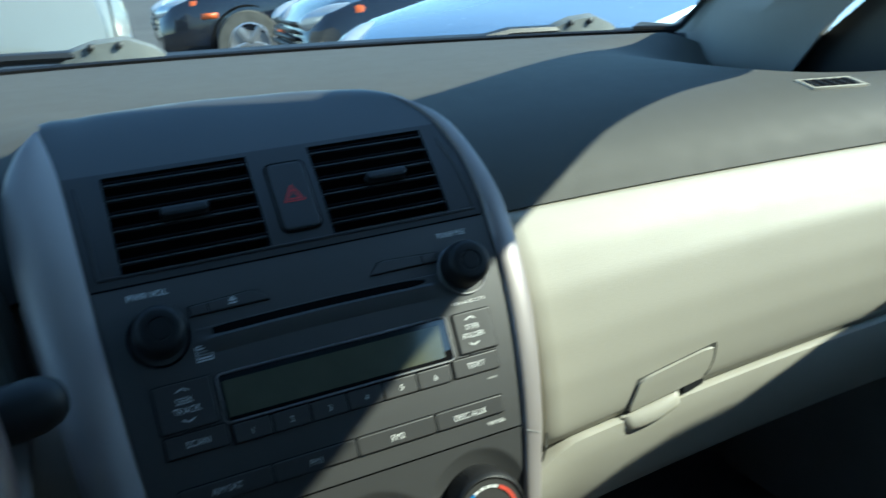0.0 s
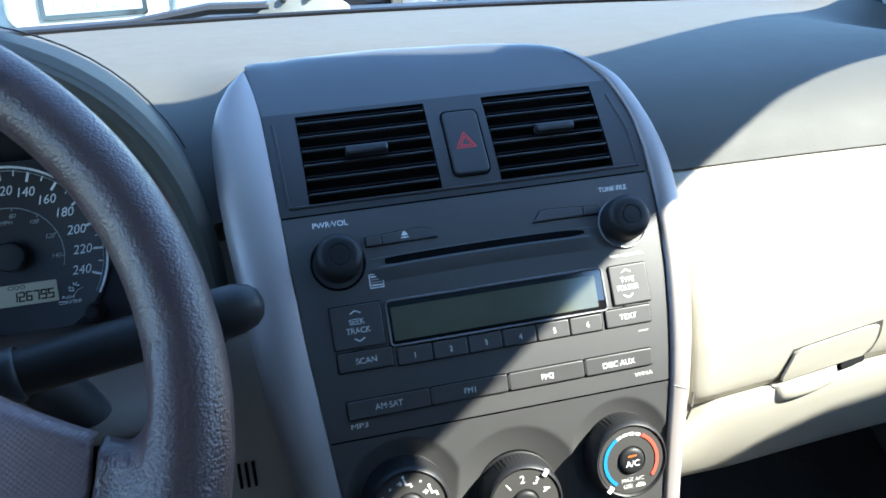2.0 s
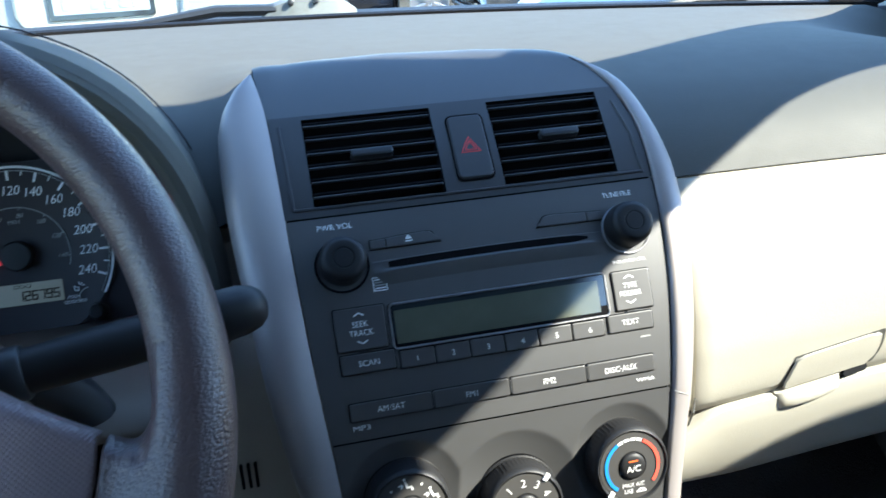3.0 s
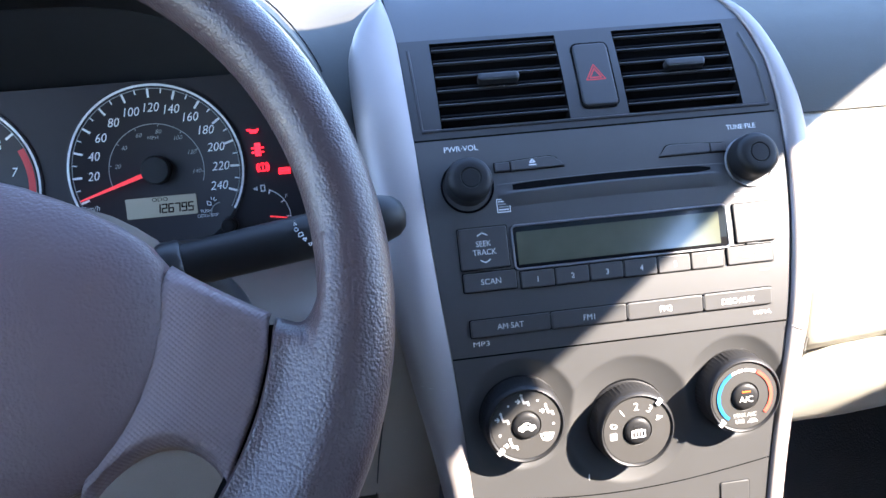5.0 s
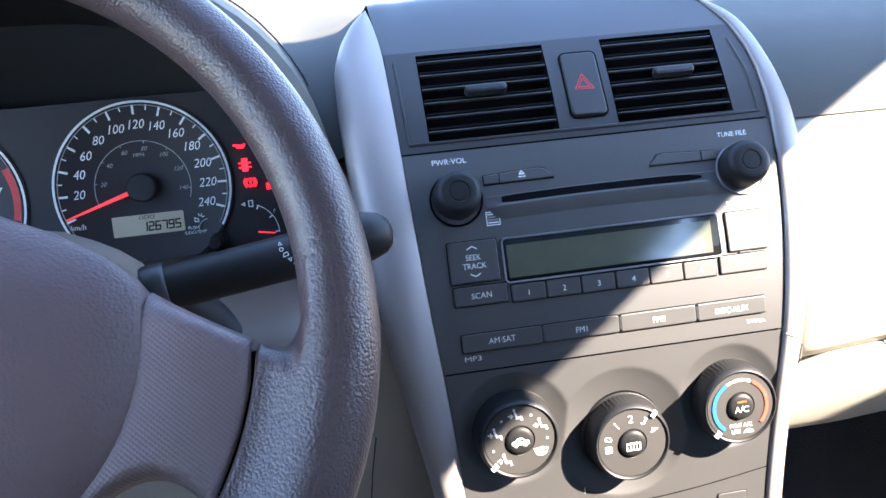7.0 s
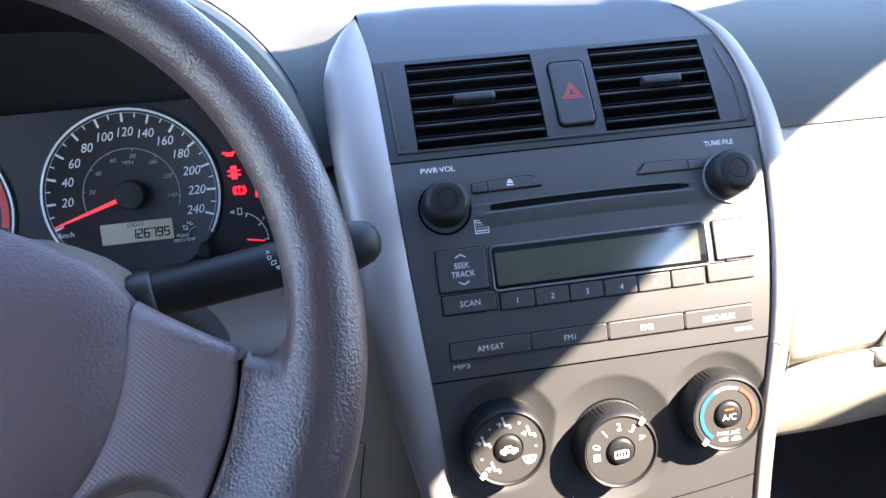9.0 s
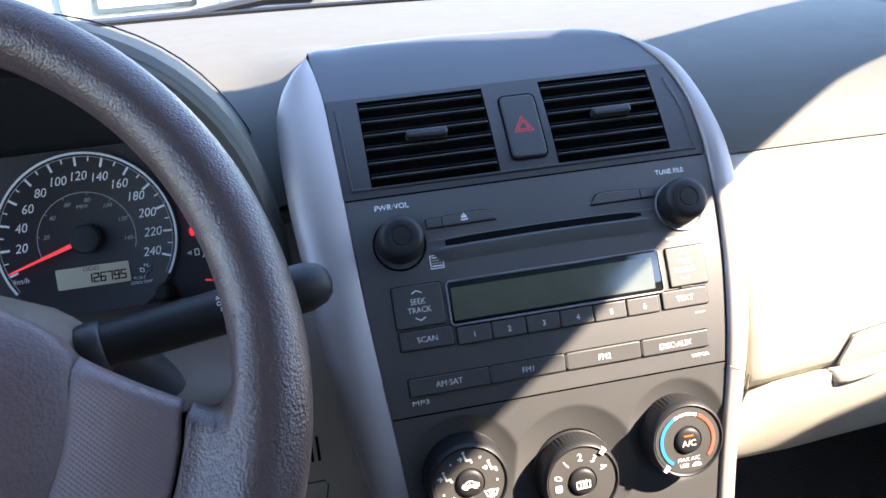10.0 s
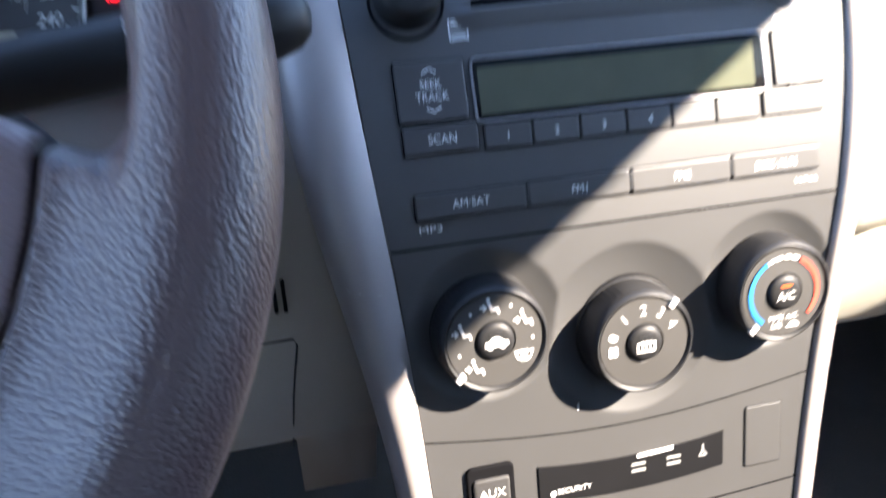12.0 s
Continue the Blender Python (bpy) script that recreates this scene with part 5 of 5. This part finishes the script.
    for i in range(40):
        a0, a1 = 2 * math.pi * i / 40, 2 * math.pi * (i + 1) / 40
        tube([WF(28 * math.cos(a0), -4 + 20 * math.sin(a0), 23.5).translation, WF(28 * math.cos(a1), -4 + 20 * math.sin(a1), 23.5).translation], [0.0026, 0.0026], 8, em)
    part("emblem", em, CHROME, w, "plain oval chrome ring")
    # column shroud behind the wheel
    c = thing("steering_column", (-0.3364, 0.38, 0.84), "grey moulded steering column shroud behind the wheel", "steering column")
    ax = WF(0, 0).to_3x3() @ Vector((0, 0, -1))
    rows = []
    for d, wx, wz in ((0.030, 0.048, 0.038), (0.055, 0.068, 0.052), (0.09, 0.080, 0.063), (0.127, 0.083, 0.066), (0.16, 0.078, 0.061), (0.20, 0.066, 0.050), (0.23, 0.056, 0.044)):
        o = W_O + ax * d + Vector((0.0, 0, 0.004))
        rows.append([o + Vector((wx * math.copysign(abs(math.cos(a)) ** 0.6, math.cos(a)), 0, wz * math.copysign(abs(math.sin(a)) ** 0.7, math.sin(a)))) for a in (2 * math.pi * i / 28 for i in range(28))])
    part("shroud", surf(rows, close=True, cap=True), COLUMN, c)
    s = thing("wiper_stalk", (-0.25, 0.336, 0.872), "black wiper stalk with a rounded tip and white marks", "stalk")
    root, tip = Vector((-0.262, 0.334, 0.873)), Vector((-0.146, 0.349, 0.884))
    axis = (tip - root).normalized()
    L = (tip - root).length
    side = axis.cross(Vector((0, 0, 1))).normalized()
    up = side.cross(axis)
    mm = Matrix((side, up, axis)).transposed().to_4x4()
    mm.translation = root
    k = L * 1000
    part("collar", lathe(mm, [(12.6, 2), (13.4, 4), (13.4, 12), (12.4, 13.5), (10, 13.6)], 32), DARK, s, "stepped collar")
    part("lever", lathe(mm, [(10.6, 6), (11.0, 16), (11.4, 45), (11.6, 70), (11.6, 90), (11.6, k - 24)], 32), KNOB, s)
    part("tip", lathe(mm, [(11.6, k - 26), (12.4, k - 24), (13.0, k - 12), (12.6, k - 3), (10.6, k + 4), (7, k + 8), (2, k + 9.6)], 32), KNOB, s, "rounded end cap")
    part("bracket", tube(smooth_path([(-0.262, 0.352, 0.868), (-0.250, 0.366, 0.850), (-0.241, 0.378, 0.832), (-0.236, 0.386, 0.812)]), [0.013] * 13, 14), DARK, s, "black bracket curving down below the lever")
    for i, (d, sh) in enumerate(((70, "tri"), (70, "ring"), (71.5, "fan"), (73, "tri2"), (75, "tri2"))):
        out = (Vector((0.0, -0.86, 0.5)) - axis * Vector((0.0, -0.86, 0.5)).dot(axis)).normalized()
        xax = axis
        yax = out.cross(xax)
        fr = Matrix((xax, yax, out)).transposed().to_4x4()
        fr.translation = root + axis * (d * 0.001) + out * 0.0117 + yax * ((2 - i) * 0.0029)
        pts = {"tri": [(-1.1, -0.8), (1.1, -0.8), (0, 1.2)], "ring": disc(1.3, 10), "fan": [(-1.8, -1.4), (1.8, -1), (1.4, 1.4), (-1.4, 1)], "tri2": [(-1.3, 0.8), (1.3, 0.8), (0, -1.3)]}[sh]
        stroke(fr, [(a * 0.7, b * 0.7) for a, b in pts], 0.4, LEGEND, s, "mark", closed=True)


# ======== outside ========
def build_ground():
    rows = [[Vector((x, y, 0)) for x in (-400, -40, -8, 8, 40, 400)] for y in (-400, -40, -4, 12, 40, 400)]
    tagged(part("ground", surf(rows), ASPHALT), "grey asphalt of a car park", "ground", kind="structure")


def parked_car(paint, pose_m, label, tall=1.45, rear=False):
    """A car 4.5 m long; its own front looks along -y of the pose."""
    loc = pose_m.translation.copy()
    c = thing("parked_car", loc, label, "car", "cars in the car park")
    k = tall / 1.45

    def P(x, y, z):
        return pose_m @ Vector((x, y, z * k))

    prof = [(-2.25, 0.32, 0.50, 0.62), (-2.22, 0.26, 0.62, 0.72), (-2.1, 0.24, 0.74, 0.80), (-1.9, 0.22, 0.82, 0.845), (-1.4, 0.22, 0.92, 0.87), (-0.85, 0.22, 0.99, 0.885), (0, 0.22, 1.0, 0.89), (1.2, 0.22, 1.02, 0.89), (1.9, 0.24, 1.03, 0.87), (2.15, 0.28, 0.98, 0.82), (2.25, 0.36, 0.86, 0.74)]
    rows = []
    for y, lo, hi, hw in prof:
        rows.append([P(sx * x, y, z) for sx, x, z in [(1, hw * 0.82, lo), (1, hw, lo + 0.12), (1, hw * 1.02, (lo + hi) / 2), (1, hw * 0.985, hi - 0.10), (1, hw * 0.93, hi - 0.02), (1, hw * 0.6, hi + 0.02), (1, 0.0, hi + 0.035), (-1, hw * 0.6, hi + 0.02), (-1, hw * 0.93, hi - 0.02), (-1, hw * 0.985, hi - 0.10), (-1, hw * 1.02, (lo + hi) / 2), (-1, hw, lo + 0.12), (-1, hw * 0.82, lo)]])
    part("body", surf(rows, close=True, cap=True), paint, c)
    cab = [(-0.85, 0.98, 0.80, 0.99), (-0.1, 1.40, 0.62, 1.0), (0.6, 1.45, 0.60, 1.0), (1.5, 1.40, 0.60, 1.0), (2.1 if tall > 1.5 else 1.95, 1.02, 0.74, 1.0)]
    rows = [[P(sx * x, y, z) for sx, x, z in ((1, 0.80, zb), (1, hw, hi - 0.03), (1, hw * 0.7, hi), (-1, hw * 0.7, hi), (-1, hw, hi - 0.03), (-1, 0.80, zb))] for y, hi, hw, zb in cab]
    part("cabin_glass", surf(rows, close=True, cap=True), CARGLASS, c, "dark tinted windows")
    rows = [[P(x * hw * 1.02, y, hi + 0.012 - 0.02 * abs(x) ** 3) for x in (-1, -0.6, 0, 0.6, 1)] for y, hi, hw, zb in cab[1:4]]
    part("roof", surf(rows), paint, c, thick=0.03)
    for sx in (1, -1):
        for y in (-1.38, 1.38):
            rot = pose_m.to_3x3().to_4x4()
            m = Matrix.Translation(P(sx * 0.80, y, 0.325 / k)) @ rot @ Matrix.Rotation(radians(90 * sx), 4, "Y")
            part("wheel_arch", lathe(m, [(385, 20), (385, 75), (372, 84), (350, 60)], 28), BLACK, c)
            wh = part("wheel", lathe(m, [(325, -110), (330, -60), (330, 80), (318, 104), (215, 108), (210, 70), (1, 70)], 32), TYRE, c)
            part("rim", lathe(m, [(212, 60), (212, 104), (200, 108), (192, 80), (1, 78)], 28), RIM, wh)
            for q in range(5):
                part("spoke", plate(m @ Matrix.Rotation(radians(72 * q), 4, "Z") @ Matrix.Translation((0.105, 0, 0.08)), rrect(190, 62, 12, 2), 0, 20, 8), RIM, wh)
        if not rear:
            lens = []
            along = Vector((0.50 * sx, 0.85, 0.14)).normalized()
            out = Vector((0.85 * sx, -0.50, 0.12)).normalized()
            upw = along.cross(out) * sx
            for p_ in range(9):
                th = math.pi * p_ / 8
                lens.append([pose_m @ (Vector((0.665 * sx, -2.02, 0.70 * k)) + along * (0.27 * math.cos(th)) + (out * (0.075 * math.cos(q)) + upw * (0.095 * math.sin(q))) * max(0.02, math.sin(th))) for q in (2 * math.pi * w_ / 14 for w_ in range(14))])
            part("headlamp", surf(lens, close=True, cap=True), LAMP, c, "clear headlamp")
            tl = [[pose_m @ (Vector((0.665 * sx, -2.02, 0.70 * k)) + along * (0.17 + 0.09 * p_ / 4) + (out * (0.082 * math.cos(q)) + upw * (0.075 * math.sin(q))) * (1 - (p_ / 4.6) ** 2)) for q in (2 * math.pi * w_ / 12 for w_ in range(12))] for p_ in range(5)]
            part("turn_lamp", surf(tl, close=True, cap=True), ORANGE, c, "orange turn lamp")
            part("side_marker", surf([[P(sx * 0.886, -1.83 + 0.16 * f, z) for f in (0, 1)] for z in (0.60, 0.655)]), ORANGE, c, "orange side marker", thick=0.02)
        else:
            part("tail_lamp", surf([[P(sx * x, 2.22 - d, z) for x, d in ((0.60, 0.0), (0.82, 0.10))] for z in (0.72, 0.9)]), RED, c, "red tail lamp", thick=0.02)
    if not rear:
        for i in range(4):
            part("grille_bar", surf([[P(x, -2.275 + 0.02 * abs(x) + 0.012 * i, 0.50 + 0.05 * i + dz) for x in (-0.42, -0.2, 0, 0.2, 0.42)] for dz in (0, 0.025)]), DARK, c, thick=0.02)
    return c


def build_outside():
    build_ground()
    # white van just ahead, seen from behind: a hatch with its number plate
    v = thing("white_van", (-0.78, 4.6, 0), "white van parked close ahead with its hatch shut", "van", "cars in the car park")
    X0, X1, Y = -1.56, 0.18, 2.62
    cx = (X0 + X1) / 2
    rows = []
    for z, b, hw in ((0.32, 0.10, 0.80), (0.45, 0.0, 0.86), (0.60, -0.02, 0.87), (0.70, 0.0, 0.87), (0.74, 0.05, 0.87), (0.80, 0.06, 0.87), (0.92, 0.07, 0.865), (1.0, 0.085, 0.845), (1.05, 0.10, 0.825), (1.12, 0.13, 0.80), (1.5, 0.35, 0.72), (1.75, 0.6, 0.66)):
        rows.append([Vector((cx + s * hw, Y + b + d, z)) for s, d in ((-1.0, 4.3), (-1.0, 1.2), (-1.0, 0.35), (-0.97, 0.16), (-0.88, 0.06), (-0.6, 0.01), (0, 0), (0.6, 0.01), (0.88, 0.06), (0.97, 0.16), (1.0, 0.35), (1.0, 1.2), (1.0, 4.3))])
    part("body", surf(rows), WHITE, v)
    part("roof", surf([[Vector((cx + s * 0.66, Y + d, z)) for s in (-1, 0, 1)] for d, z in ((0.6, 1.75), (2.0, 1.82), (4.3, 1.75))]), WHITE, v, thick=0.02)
    px, pz = -0.515, 0.905
    m = Matrix.Translation((px, Y + 0.068, pz)) @ Matrix.Rotation(radians(85), 4, "X")
    part("plate_recess", plate(m, rrect(470, 150, 50, 5), -8, 3, 1), BEIGE, v)
    rim = bmesh.new()
    o = rrect(470, 150, 50, 5)
    for a, b in zip(o, o[1:] + o[:1]):
        tube([m @ Vector((a[0] * 0.001, a[1] * 0.001, 0.004)), m @ Vector((b[0] * 0.001, b[1] * 0.001, 0.004))], [0.012] * 2, 8, rim)
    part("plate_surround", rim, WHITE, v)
    np_ = part("number_plate", plate(m @ Matrix.Translation((0, 0.0, 0.006)), rrect(300, 100, 6), 0, 4, 1), CARGLASS, v, "number plate in a dark frame")
    part("plate_field", plate(m @ Matrix.Translation((0.0, 0, 0.011)), rrect(272, 70, 4), 0, 1), PLATE, np_)
    for i in range(6):
        part("bar", plate(m @ Matrix.Translation(((-100 + 40 * i) * 0.001, -0.004, 0.0125)), rrect(20, 40, 3, 2), 0, 1), BARS if i not in (1, 5) else DULL, np_)
    em = bmesh.new()
    for i in range(24):
        a0, a1 = 2 * math.pi * i / 24, 2 * math.pi * (i + 1) / 24
        tube([(px + 0.01 + 0.03 * math.cos(a0), Y + 0.085, 1.035 + 0.024 * math.sin(a0)), (px + 0.01 + 0.03 * math.cos(a1), Y + 0.085, 1.035 + 0.024 * math.sin(a1))], [0.005] * 2, 6, em)
    part("emblem", em, CHROME, v, "plain round chrome ring")
    part("hatch_joint", tube([(X1 - 0.075, Y + 0.10, 0.75), (X1 - 0.085, Y + 0.14, 1.05), (X1 - 0.13, Y + 0.25, 1.3)], [0.004] * 3, 6), BLACK, v)
    for sx, x in ((1, X1 - 0.12), (-1, X0 + 0.12)):
        mw = Matrix.Translation((x, Y + 0.9, 0.33)) @ Matrix.Rotation(radians(90 * sx), 4, "Y")
        part("wheel", lathe(mw, [(330, -110), (330, 90), (318, 110), (215, 112), (1, 90)], 32), TYRE, v)
    parked_car(BLACKC, pose(3.30, 9.45, 0, 0, 0, -95), "dark blue car parked at an angle in the far row")
    parked_car(BLACKC, pose(3.80, 6.01, 0, 0, 0, -95), "dark blue car with clear headlamps in the far row")
    parked_car(BLUEC, pose(3.28, 3.20, 0, 0, 0, -80), "pale blue car parked at an angle beside the van")
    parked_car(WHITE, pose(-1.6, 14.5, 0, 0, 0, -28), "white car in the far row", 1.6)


build_shell()
build_windscreen()
build_wiper(-0.045, 1.02, 0.968, 0.55)
build_wiper(0.535, 0.935, 0.948, 0.55)
build_dashboard()
build_glove_box()
build_stack()
build_vents()
build_radio()
build_climate()
build_lower_panel()
build_cluster()
build_wheel()
build_outside()
